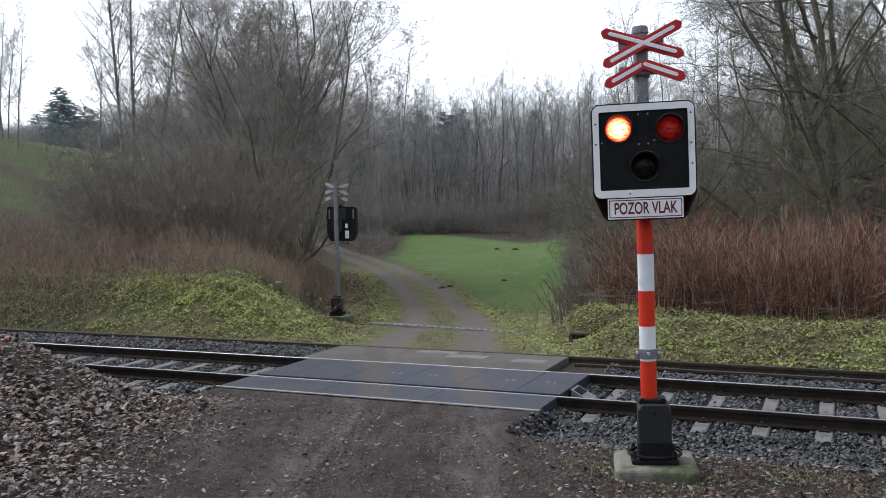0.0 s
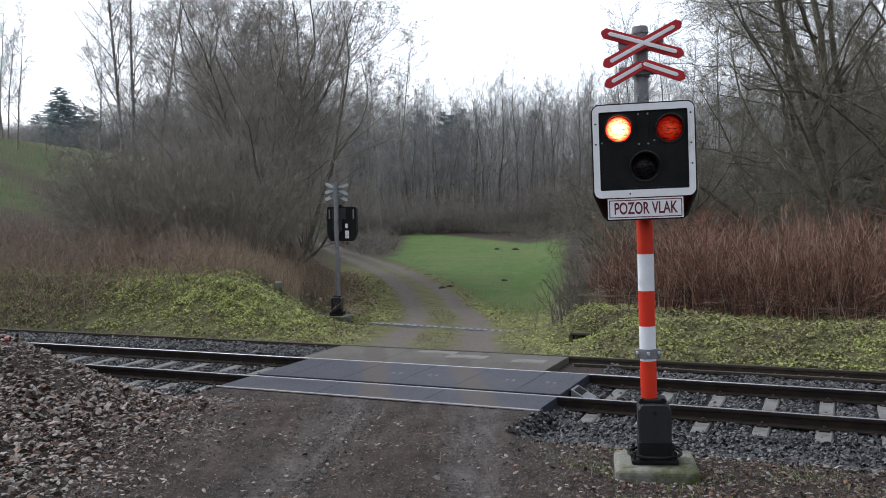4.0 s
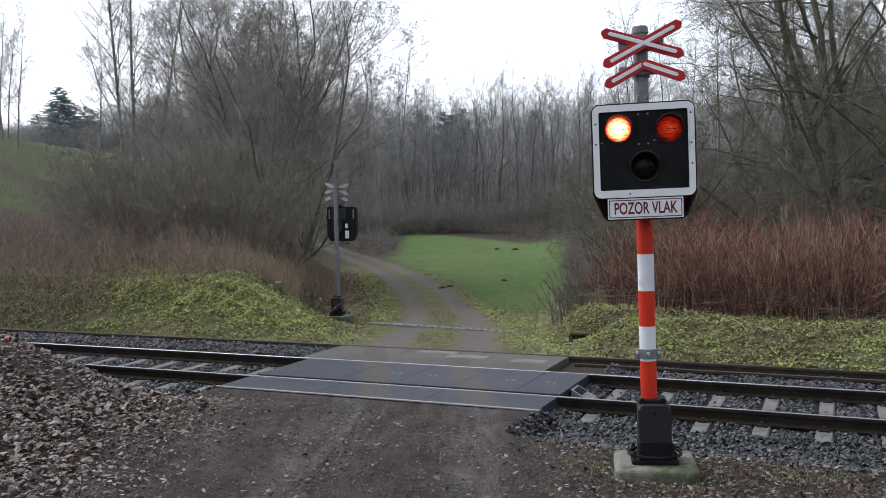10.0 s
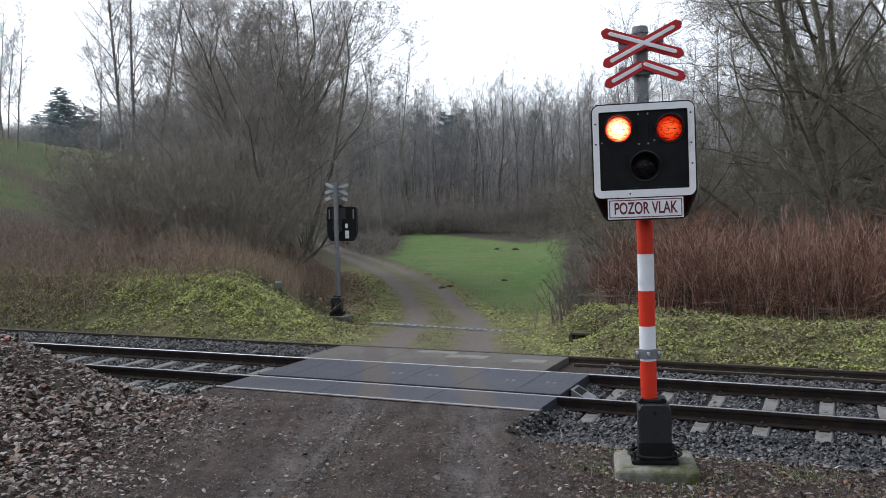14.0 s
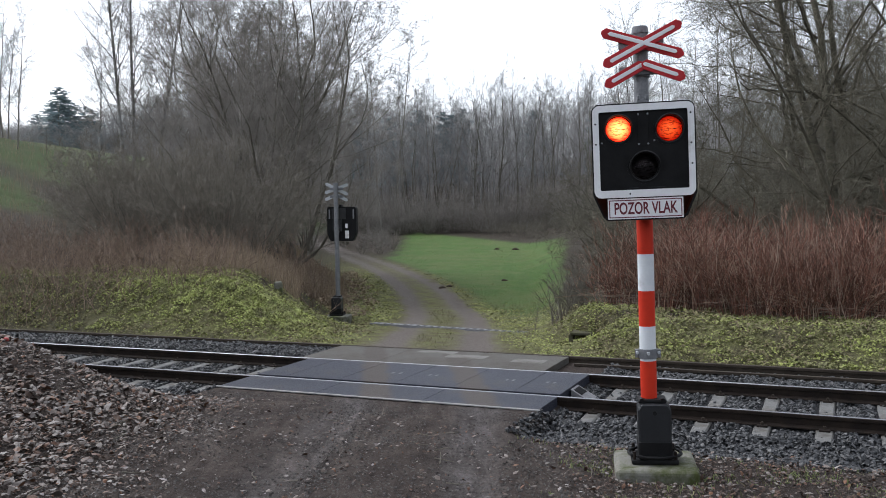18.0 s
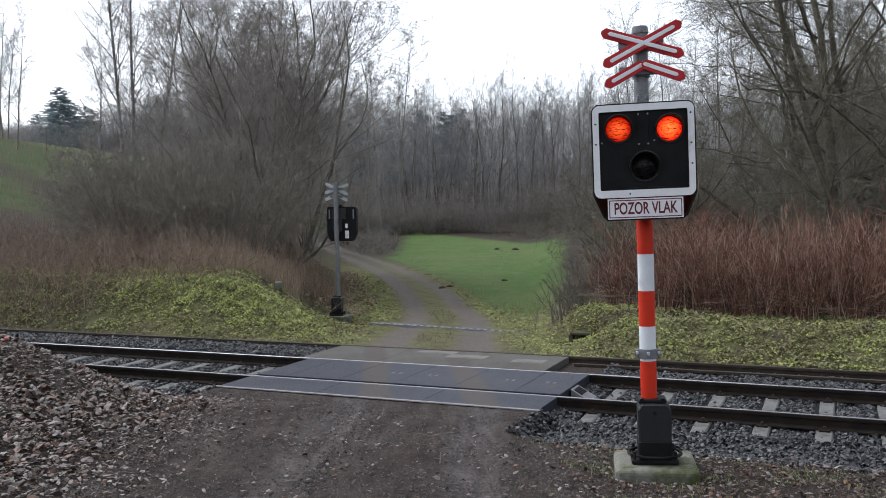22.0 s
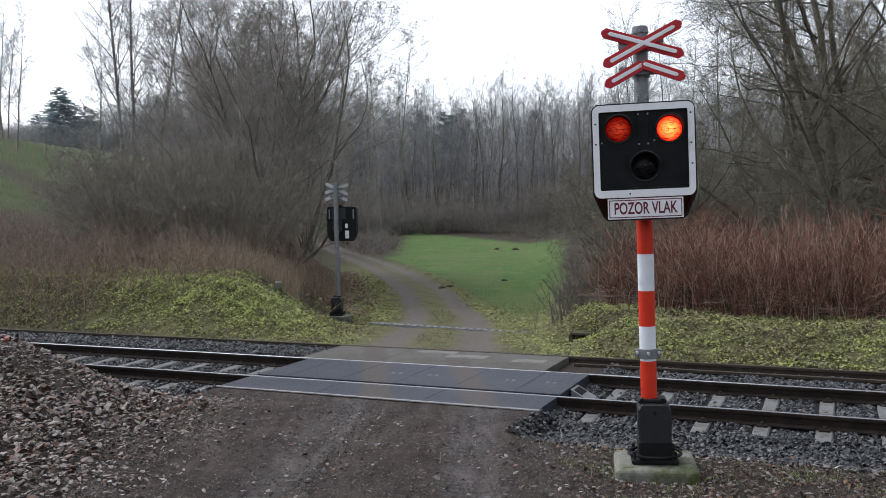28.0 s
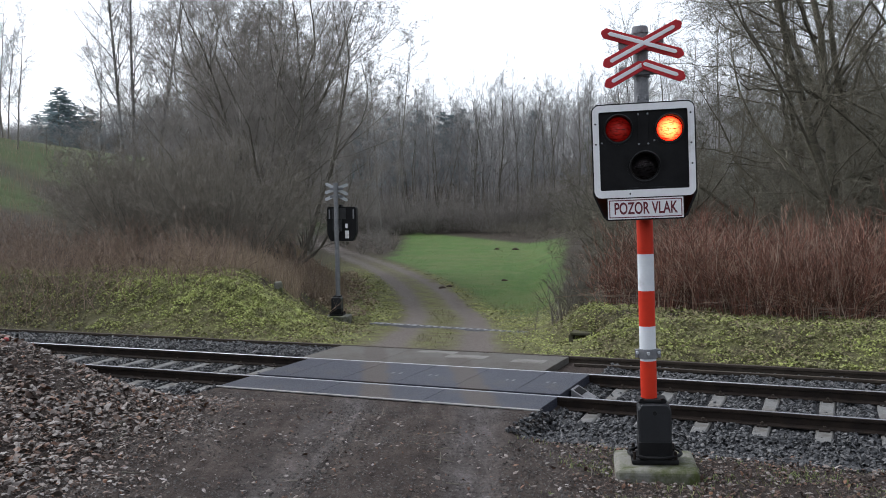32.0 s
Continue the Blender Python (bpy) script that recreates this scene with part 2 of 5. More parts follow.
def ground_z(x, y):
    x, y = np.asarray(x, float), np.asarray(y, float)
    s, w = to_sw(x, y)
    w = w - TRACK_C * np.clip(s, -40, 40) ** 2
    off = x - road_x(y)
    # near side: the lane climbs gently towards the camera, a leaf bank on one side
    near = 0.055 * np.clip(-0.9 - w, 0, 14) - 0.010
    heap = 0.36 * np.log1p(np.exp(np.minimum((-2.95 - x) * 3.0, 40))) / 3.0
    heap = np.minimum(heap, 1.5) * (1 - smooth(-2.7, -1.5, w)) * (1 + 0.16 * wavy(x, y, 0.8))
    near = near + heap + 0.02 * wavy(x, y, 0.5) * (1 - 0.6 * smooth(1.6, 0.8, np.abs(off)))
    near = near - 0.085 * smooth(1.2, 2.0, off) * smooth(-1.0, -2.2, w)
    ruts = np.exp(-((np.abs(x - rut_x(y)) - 0.76) / 0.24) ** 4)
    near = near - 0.045 * ruts * (1 + 0.25 * wavy(x * 2.5, y, 0.4)) * smooth(-0.9, -1.8, w)
    # ballast bed
    cross = smooth(-3.1, -2.85, s) * (1 - smooth(1.42, 1.7, s))
    bed = -0.175 + 0.012 * wavy(x, y, 0.2)
    bed = bed + smooth(1.6, 1.95, w) * (0.04 + 0.06 * smooth(-1, -3, s))
    bed = bed * (1 - cross) - 0.10 * cross
    # far side
    far = -0.10 - 0.065 * np.clip(w - 3.0, 0, 14) + 0.5 * smooth(60, 120, y)
    far = far - 0.03 * np.exp(-((np.abs(off) - 0.75) / 0.25) ** 2) * smooth(60, 20, y)
    left = smooth(-0.5, 2.7, -off - road_half(y) - 1.05 - 0.2 * np.clip(w - 7.5, 0, 6))
    mound = (1.08 + 0.45 * smooth(-9, -16, x) + 0.12 * wavy(x, y, 1.7) + 0.07 * wavy(x, y, 0.5) + 0.04 * wavy(x, y, 0.21, 2.0)) * smooth(3.0, 5.3, w) * left
    mound = mound + 0.05 * np.clip(w - 5.3, 0, 12) * left
    hill = 7.2 * smooth(-6, -36, x) * smooth(17, 66, y)
    right = smooth(0.3, 2.2, off - road_half(y)) * smooth(0.085, 0.16, x / np.maximum(y, 1))
    rbank = (0.52 + 0.10 * wavy(x, y, 1.5) + 0.05 * wavy(x, y, 0.45) + 0.03 * wavy(x, y, 0.2, 1.0)) * smooth(3.1, 5.2, w) * right + 0.02 * np.clip(w - 5.2, 0, 25) * right
    ditch = -0.72 * np.exp(-((x - 2.55) / 0.42) ** 2 - ((y - 16.2) / 0.75) ** 2)
    rise = 0.12 * np.clip(y - 116, 0, 130) * smooth(110, 140, y)
    ditch = ditch - 0.66 * np.exp(-((x + 2.8) / 0.85) ** 2 - ((y - 22.9) / 1.5) ** 2)
    far = far + mound + hill + rbank + ditch + rise
    a = smooth(-2.15, -1.25, w) * (1 - cross) + smooth(-0.74, -0.64, w) * cross
    b = smooth(2.95, 3.1, w)
    return near * (1 - a) + a * ((1 - b) * bed + b * far)


def at_ground(x, y):
    return Vector((x, y, float(ground_z(x, y))))


# ---- mesh helpers ----
def raw(name, verts, faces, material, parent=None, label="", smooth_shade=False):
    me = bpy.data.meshes.new(name)
    me.from_pydata([tuple(v) for v in verts] if not isinstance(verts, np.ndarray) else verts.tolist(), [], faces if not isinstance(faces, np.ndarray) else faces.tolist())
    me.materials.append(material)
    if smooth_shade:
        me.shade_smooth()
    ob = new(name, me)
    if parent:
        ob.parent = parent
    return tagged(ob, label)


def part(name, bm, material, parent, label="", m=None, soft=False):
    me = bpy.data.meshes.new(name)
    bm.normal_update()
    bm.to_mesh(me)
    bm.free()
    me.materials.append(material)
    if soft:
        me.shade_smooth()
    ob = new(name, me)
    ob.parent = parent
    if m is not None:
        ob.matrix_basis = m
    return tagged(ob, label)


def thing(name, m, label, category, group="", kind=""):
    ob = new(name)
    ob.empty_display_size = 0.1
    ob.matrix_basis = m
    return tagged(ob, label, category, group, kind)


def box(x0, x1, y0, y1, z0, z1, bevel=0.0, segs=2, bm=None):
    bm2 = bmesh.new()
    bmesh.ops.create_cube(bm2, size=1)
    bmesh.ops.scale(bm2, vec=(x1 - x0, y1 - y0, z1 - z0), verts=bm2.verts)
    bmesh.ops.translate(bm2, vec=((x0 + x1) / 2, (y0 + y1) / 2, (z0 + z1) / 2), verts=bm2.verts)
    if bevel:
        bmesh.ops.bevel(bm2, geom=bm2.edges[:], offset=bevel, segments=segs, affect="EDGES", profile=0.5)
    if bm is None:
        return bm2
    me = bpy.data.meshes.new("tmp")
    bm2.to_mesh(me)
    bm2.free()
    bm.from_mesh(me)
    bpy.data.meshes.remove(me)
    return bm


def cyl(r0, r1, z0, z1, n=24, bevel=0.0, m=None):
    bm = bmesh.new()
    bmesh.ops.create_cone(bm, cap_ends=True, segments=n, radius1=r0, radius2=r1, depth=z1 - z0)
    bmesh.ops.translate(bm, vec=(0, 0, (z0 + z1) / 2), verts=bm.verts)
    if bevel:
        bmesh.ops.bevel(bm, geom=[e for e in bm.edges if abs(e.verts[0].co.z - e.verts[1].co.z) < 1e-6], offset=bevel, segments=2, affect="EDGES")
    if m is not None:
        bmesh.ops.transform(bm, matrix=m, verts=bm.verts)
    return bm


def prism(outline, y0, y1, bevel=0.0):
    """A plate: the outline in x, z, thick from y0 to y1."""
    bm = bmesh.new()
    f = bm.faces.new([bm.verts.new((x, y0, z)) for x, z in outline])
    r = bmesh.ops.extrude_face_region(bm, geom=[f])
    bmesh.ops.translate(bm, vec=(0, y1 - y0, 0), verts=[v for v in r["geom"] if isinstance(v, bmesh.types.BMVert)])
    bmesh.ops.recalc_face_normals(bm, faces=bm.faces)
    if bevel:
        bmesh.ops.bevel(bm, geom=bm.edges[:], offset=bevel, segments=1, affect="EDGES")
    return bm


def round_rect(x0, x1, z0, z1, r, n=5):
    pts = []
    for cx, cz, a0 in ((x1 - r, z1 - r, 0), (x0 + r, z1 - r, 90), (x0 + r, z0 + r, 180), (x1 - r, z0 + r, 270)):
        for i in range(n + 1):
            a = radians(a0 + 90 * i / n)
            pts.append((cx + r * math.cos(a), cz + r * math.sin(a)))
    return pts


def ring_plate(outer, inner, y0, y1):
    """A frame between two outlines of equal point count."""
    n = len(outer)
    v = [(x, y0, z) for x, z in outer] + [(x, y0, z) for x, z in inner] + [(x, y1, z) for x, z in outer] + [(x, y1, z) for x, z in inner]
    bm = bmesh.new()
    b = [bm.verts.new(p) for p in v]
    for i in range(n):
        j = (i + 1) % n
        bm.faces.new((b[i], b[j], b[n + j], b[n + i]))
        bm.faces.new((b[2 * n + i], b[3 * n + i], b[3 * n + j], b[2 * n + j]))
        bm.faces.new((b[i], b[2 * n + i], b[2 * n + j], b[j]))
        bm.faces.new((b[n + i], b[n + j], b[3 * n + j], b[3 * n + i]))
    bmesh.ops.recalc_face_normals(bm, faces=bm.faces)
    return bm


class Tubes:
    """Collects tapered limbs into one mesh."""

    def __init__(self):
        self.v, self.f = [], []

    def limb(self, pts, r0, r1, sides=3):
        k, base = len(pts), len(self.v)
        for i, p in enumerate(pts):
            d = (pts[min(i + 1, k - 1)] - pts[max(i - 1, 0)]).normalized()
            a = d.orthogonal().normalized()
            b = d.cross(a)
            r = r0 + (r1 - r0) * i / (k - 1)
            for j in range(sides):
                t = 2 * math.pi * j / sides
                q = p + (a * math.cos(t) + b * math.sin(t)) * r
                self.v.append((q.x, q.y, q.z))
        for i in range(k - 1):
            for j in range(sides):
                j2 = (j + 1) % sides
                self.f.append((base + i * sides + j, base + i * sides + j2, base + (i + 1) * sides + j2, base + (i + 1) * sides + j))


def wander(rng, p, d, length, n, bend, up=0.0):
    pts, d = [p.copy()], d.normalized()
    for _ in range(n):
        d = (d + Vector((rng.gauss(0, bend), rng.gauss(0, bend), rng.gauss(0, bend) + up))).normalized()
        p = p + d * (length / n)
        pts.append(p.copy())
    return pts


def along(pts, t):
    t = min(max(t, 0), 0.9999) * (len(pts) - 1)
    i = int(t)
    return pts[i].lerp(pts[i + 1], t - i), (pts[i + 1] - pts[i]).normalized()


def aside(rng, d):
    v = d.orthogonal().normalized()
    v.rotate(Matrix.Rotation(rng.uniform(0, 6.28), 3, d))
    return v


def bare_tree(name, seed, height, radius, stems, levels, trunk_mat, twig_mat, twig_r=0.005, gnarl=0.08, rise=0.05, spread=0.0):
    """Bare winter tree as two meshes: trunk with limbs, and the crown of twigs.
    stems: lean and bearing in degrees, share of the height. levels, from limb to twig: count, angle off the parent, share of its
    length, upward pull, bend, segments, first spot along the parent."""
    rng = random.Random(seed)
    trunk, crown = Tubes(), Tubes()

    def sprout(pts, length, r0, r1, depth):
        count, angle, share, up, bend, segs, first = levels[depth]
        for i in range(count):
            u = first + (0.99 - first) * (i + rng.random()) / count
            p, d = along(pts, u)
            ang = radians(angle * rng.uniform(0.65, 1.3))
            ln = length * share * (1.15 - 0.65 * u) * rng.uniform(0.55, 1.2)
            way = d * math.cos(ang) + aside(rng, d) * math.sin(ang)
            here = r0 + (r1 - r0) * u
            r = max(min(here * 0.42, ln * 0.0095), twig_r * (1.0 if depth < 2 else 0.8 if depth == 2 else 0.62))
            child = wander(rng, p, way, ln, segs, bend, up)
            tip = max(r * 0.3, twig_r * 0.45)
            (trunk if depth == 0 else crown).limb(child, r, tip, 5 if depth == 0 else 3)
            if depth + 1 < len(levels):
                sprout(child, ln, r, tip, depth + 1)

    for lean, az, share in stems:
        a, tilt = radians(az), math.tan(radians(lean))
        out = Vector((math.cos(a), math.sin(a), 0))
        h = height * share
        r = radius * (0.55 + 0.45 * share)
        tp = wander(rng, Vector((0, 0, -0.2)) + out * (spread if len(stems) > 1 else 0), out * tilt + Vector((0, 0, 1)), h, 13, gnarl, rise)
        trunk.limb(tp, r, r * 0.08, 7)
        sprout(tp, h, r, r * 0.08, 0)
    made = []
    for nm, tb, mt, sm in (("trunk", trunk, trunk_mat, True), ("crown", crown, twig_mat, False)):
        me = bpy.data.meshes.new(name + "_" + nm)
        me.from_pydata(tb.v, [], tb.f)
        me.materials.append(M[mt])
        if sm:
            me.shade_smooth()
        made.append(me)
    return made


def plant_tree(meshes, x, y, turn, size, label, name="tree", category="tree", group="", sink=0.1, lean=0.0):
    z = float(ground_z(x, y))
    t = thing(name, pose(x, y, z - sink, lean, lean * 0.6, turn), label, category, group)
    t.scale = (size, size, size)
    for nm, me in zip(("trunk", "crown"), meshes):
        new(nm, me).parent = t
    return t


# ---- scattered stuff ----
def scatter_pieces(name, xs, ys, zs, sizes, shape_v, shape_f, rng, material, flat=1.0, tilt=0.6, jitter=0.25, kind="stuff", label="", category=""):
    """Many small separate pieces of one low shape, turned and jittered, as one mesh."""
    n, k = len(xs), len(shape_v)
    base = np.asarray(shape_v, float)[None] * (1 + rng.uniform(-jitter, jitter, (n, k, 3)))
    base = base * np.asarray(sizes)[:, None, None]
    a, b, c = rng.uniform(0, 6.283, n), rng.normal(0, tilt, n), rng.normal(0, tilt, n)
    x, y, z = base[..., 0], base[..., 1], base[..., 2] * flat
    y, z = y * np.cos(b)[:, None] - z * np.sin(b)[:, None], y * np.sin(b)[:, None] + z * np.cos(b)[:, None]
    x, z = x * np.cos(c)[:, None] + z * np.sin(c)[:, None], -x * np.sin(c)[:, None] + z * np.cos(c)[:, None]
    x, y = x * np.cos(a)[:, None] - y * np.sin(a)[:, None], x * np.sin(a)[:, None] + y * np.cos(a)[:, None]
    v = np.stack([x + xs[:, None], y + ys[:, None], z + zs[:, None]], -1).reshape(-1, 3)
    f = []
    for i in range(n):
        o = i * k
        f.extend([tuple(o + q for q in face) for face in shape_f])
    ob = raw(name, v, f, material)
    return tagged(ob, label, category, kind=kind)


STONE_V = [(0.9, 0.3, -0.4), (0.2, 0.95, -0.4), (-0.8, 0.5, -0.4), (-0.7, -0.6, -0.4), (0.4, -0.85, -0.4), (0.55, 0.35, 0.5), (-0.2, 0.6, 0.55), (-0.55, -0.15, 0.5), (0.25, -0.5, 0.6)]
STONE_F = [(0, 1, 6, 5), (1, 2, 6), (2, 7, 6), (2, 3, 7), (3, 8, 7), (3, 4, 8), (4, 0, 5, 8), (5, 6, 7, 8)]
LEAF_V = [(-1, 0.1, 0.1), (-0.4, 0.6, 0.22), (0.5, 0.42, 0.16), (1.0, -0.1, -0.08), (0.4, -0.5, 0.24), (-0.35, -0.5, 0.05)]
LEAF_F = [(0, 1, 5), (1, 2, 4, 5), (2, 3, 4)]

# ---- ground ----
def ground_sheet():
    def axis(lo, a, b, hi, fine, grow):
        mid = list(np.arange(a, b, fine))
        up, st = [b], fine
        while up[-1] < hi:
            st *= grow
            up.append(up[-1] + st)
        dn, st = [a], fine
        while dn[-1] > lo:
            st *= grow
            dn.append(dn[-1] - st)
        return np.array(dn[:0:-1] + mid + up)

    xs = axis(-500, -9, 9, 500, 0.11, 1.11)
    ys = axis(-60, 4.0, 44, 900, 0.12, 1.07)
    gx, gy = np.meshgrid(xs, ys)
    gz = ground_z(gx, gy)
    nx, ny = len(xs), len(ys)
    i = np.arange(nx * ny).reshape(ny, nx)
    faces = np.stack([i[:-1, :-1], i[:-1, 1:], i[1:, 1:], i[1:, :-1]], -1).reshape(-1, 4)
    verts = np.stack([gx, gy, gz], -1).reshape(-1, 3)
    s, w = to_sw(gx, gy)
    w = w - TRACK_C * np.clip(s, -40, 40) ** 2
    off = gx - road_x(gy)
    cross = smooth(-3.3, -2.9, s) * (1 - smooth(1.4, 1.75, s))
    bed = smooth(-2.0, -1.5, w + 0.15 * wavy(gx, gy, 0.5)) * (1 - smooth(2.75, 3.0, w)) * (1 - cross)
    beyond = smooth(2.9, 3.1, w)
    edge = road_half(gy) + 0.22 * wavy(gx, gy, 0.7)
    road = smooth(0.3, -0.25, np.abs(off) - edge) * (1 - bed)
    wheel = np.exp(-((np.abs(off - 0.05) - 0.78) / 0.33) ** 2)
    road = np.where(beyond > 0.5, road * np.clip(wheel * 1.25 + 0.08 + 0.2 * smooth(30, 48, gy) + 0.12 * wavy(gx, gy, 0.6), 0, 1), road)
    meadow = beyond * smooth(0.2, 1.2, off - road_half(gy)) * smooth(0.142, 0.126, gx / np.maximum(gy, 1) + 0.006 * wavy(gx, gy, 2.5)) * meadow_left(gx, gy) * smooth(21, 28, gy + 1.5 * wavy(gx, gy, 1.2)) * smooth(104, 97, gy + 3.0 * gx)
    hill_grass = smooth(-11, -15, gx) * np.maximum(smooth(50, 58, gy + 3 * wavy(gx, gy, 3.0)), smooth(34, 42, gy) * smooth(-0.1, 0.5, wavy(gx, gy, 3.5, 2.0) + 0.25)) * smooth(115, 100, gy)
    meadow = np.maximum(meadow, hill_grass * 0.5)
    moss = beyond * smooth(0.55, 0.1, np.abs(w - 4.6) / 5.0) * (1 - meadow) * (0.4 + 0.6 * smooth(-8, -5, gx)) * (1 - smooth(2, 4, gx) * (0.25 + 0.3 * wavy(gx, gy, 0.8, 3.0)))
    strip = smooth(3.4, 0.6, np.abs(off) - road_half(gy)) * smooth(75, 40, gy)
    strip = np.maximum(strip, smooth(0.13, 0.115, gx / np.maximum(gy, 1)) * smooth(0.2, 0.8, off - road_half(gy)) * smooth(34, 27, gy))
    moss = np.maximum(moss, beyond * strip * (1 - meadow))
    litter = (1 - beyond) * (1 - bed)
    lane = road * beyond
    road = road * (1 - beyond)
    rut = np.exp(-((np.abs(gx - rut_x(gy)) - 0.76) / 0.27) ** 4) * np.clip(0.75 + 0.45 * wavy(gx * 3, gy * 0.5, 0.6), 0, 1)
    me = bpy.data.meshes.new("ground")
    me.from_pydata(verts.tolist(), [], faces.tolist())
    for nm, val in (("road", road), ("bed", bed), ("meadow", meadow), ("moss", moss), ("litter", litter), ("rut", rut), ("lane", lane)):
        at = me.attributes.new(nm, "FLOAT", "POINT")
        at.data.foreach_set("value", np.ascontiguousarray(val.reshape(-1), dtype=np.float32))
    me.shade_smooth()
    m, n, l, p = nodes_of("ground_earth")
    tc = n.new("ShaderNodeTexCoord").outputs["Object"]
    big, mid, fin, tiny = noise_tex(n, l, tc, 0.35), noise_tex(n, l, tc, 2.6), noise_tex(n, l, tc, 17, 8, 0.75), noise_tex(n, l, tc, 90, 4, 0.7)

    def attr(nm):
        a = n.new("ShaderNodeAttribute")
        a.attribute_name = nm
        return a.outputs["Fac"]

    floor = ramp_between(n, l, fin, (0.02, 0.016, 0.012), (0.065, 0.052, 0.038), 0.3, 0.72)
    mossc = ramp_between(n, l, mid, (0.09, 0.08, 0.044), (0.155, 0.16, 0.06), 0.35, 0.65)
    mossc = mixed(n, l, 0.6, mossc, ramp_between(n, l, fin, (0.3, 0.3, 0.28), (1, 1, 1), 0.3, 0.6), "MULTIPLY")
    grass = ramp_between(n, l, mid, (0.055, 0.113, 0.025), (0.085, 0.148, 0.036), 0.35, 0.65)
    grass = mixed(n, l, ramp_between(n, l, big, (0, 0, 0), (0.7, 0.7, 0.7), 0.45, 0.7), grass, (0.13, 0.145, 0.058))
    tuft = noise_tex(n, l, tc, 0.9, 6, 0.7)
    grass = mixed(n, l, ramp_between(n, l, tuft, (0, 0, 0), (0.6, 0.6, 0.6), 0.5, 0.68), grass, (0.14, 0.15, 0.065))
    grass = mixed(n, l, 0.5, grass, ramp_between(n, l, fin, (0.4, 0.4, 0.4), (1, 1, 1), 0.3, 0.6), "MULTIPLY")
    dirt = ramp_between(n, l, mid, (0.044, 0.035, 0.030), (0.082, 0.067, 0.058), 0.3, 0.7)
    dirt = mixed(n, l, 0.55, dirt, ramp_between(n, l, fin, (0.4, 0.37, 0.35), (1, 1, 1), 0.3, 0.6), "MULTIPLY")
    dirt = mixed(n, l, attr("rut"), dirt, ramp_between(n, l, fin, (0.066, 0.06, 0.058), (0.115, 0.107, 0.104), 0.35, 0.65))
    wet = ramp_between(n, l, noise_tex(n, l, tc, 1.1, 6, 0.7), (0.6, 0.56, 0.54), (1.2, 1.2, 1.2), 0.35, 0.65)
    dirt = mixed(n, l, 0.7, dirt, wet, "MULTIPLY")
    mp = n.new("ShaderNodeMapping")
    mp.inputs["Scale"].default_value = (7.0, 0.9, 1.0)
    l.new(tc, mp.inputs[0])
    dirt = mixed(n, l, 0.9, dirt, ramp_between(n, l, noise_tex(n, l, mp.outputs[0], 0.9, 8, 0.75), (0.5, 0.45, 0.43), (1.42, 1.43, 1.45), 0.36, 0.64), "MULTIPLY")
    lanec = ramp_between(n, l, fin, (0.085, 0.071, 0.063), (0.162, 0.141, 0.129), 0.3, 0.7)
    lit = ramp_between(n, l, fin, (0.022, 0.017, 0.014), (0.06, 0.046, 0.039), 0.3, 0.7)
    bedc = ramp_between(n, l, tiny, (0.008, 0.008, 0.009), (0.028, 0.028, 0.031), 0.3, 0.7)
    col = floor
    for nm, c in (("moss", mossc), ("meadow", grass), ("litter", lit), ("road", dirt), ("lane", lanec), ("bed", bedc)):
        f = attr(nm)
        soft = n.new("ShaderNodeMath")
        soft.operation = "MULTIPLY_ADD"
        l.new(fin, soft.inputs[0])
        soft.inputs[1].default_value = 0.9
        soft.inputs[2].default_value = -0.45
        add = n.new("ShaderNodeMath")
        add.use_clamp = True
        l.new(f, add.inputs[0])
        l.new(soft.outputs[0], add.inputs[1])
        mul = n.new("ShaderNodeMath")
        mul.operation, mul.use_clamp = "MULTIPLY", True
        l.new(add.outputs[0], mul.inputs[0])
        r = n.new("ShaderNodeMapRange")
        l.new(f, r.inputs[0])
        r.inputs[2].default_value = 0.12
        l.new(r.outputs[0], mul.inputs[1])
        col = mixed(n, l, mul.outputs[0], col, c)
    col = mixed(n, l, 0.45, col, ramp_between(n, l, tiny, (0.35, 0.35, 0.35), (1.25, 1.25, 1.25), 0.32, 0.66), "MULTIPLY")
    l.new(col, p.inputs["Base Color"])
    p.inputs["Roughness"].default_value, p.inputs["Specular IOR Level"].default_value = 0.9, 0.14
    b = n.new("ShaderNodeBump")
    b.inputs["Strength"].default_value, b.inputs["Distance"].default_value = 0.9, 0.04
    l.new(fin, b.inputs["Height"])
    l.new(b.outputs[0], p.inputs["Normal"])
    me.materials.append(m)
    return tagged(new("ground", me), "damp winter ground of earth, moss, meadow and dirt lane", "ground", kind="structure")


ground_sheet()


# ---- track ----
def sweep(name, profile, w0, z0, s0, s1, material, parent, step=0.75, label=""):
    """Sweep a closed profile (offset in w, height) along the track."""
    n = max(2, int((s1 - s0) / step) + 1)
    v, f, k = [], [], len(profile)
    for i in range(n):
        s = s0 + (s1 - s0) * i / (n - 1)
        for a, b in profile:
            x, y = to_xy(s, w0 + a)
            v.append((x, y, z0 + b))
    for i in range(n - 1):
        for j in range(k):
            j2 = (j + 1) % k
            f.append((i * k + j, i * k + j2, (i + 1) * k + j2, (i + 1) * k + j))
    f.append(tuple(range(k))[::-1])
    f.append(tuple((n - 1) * k + j for j in range(k)))
    return raw(name, v, f, material, parent, label)


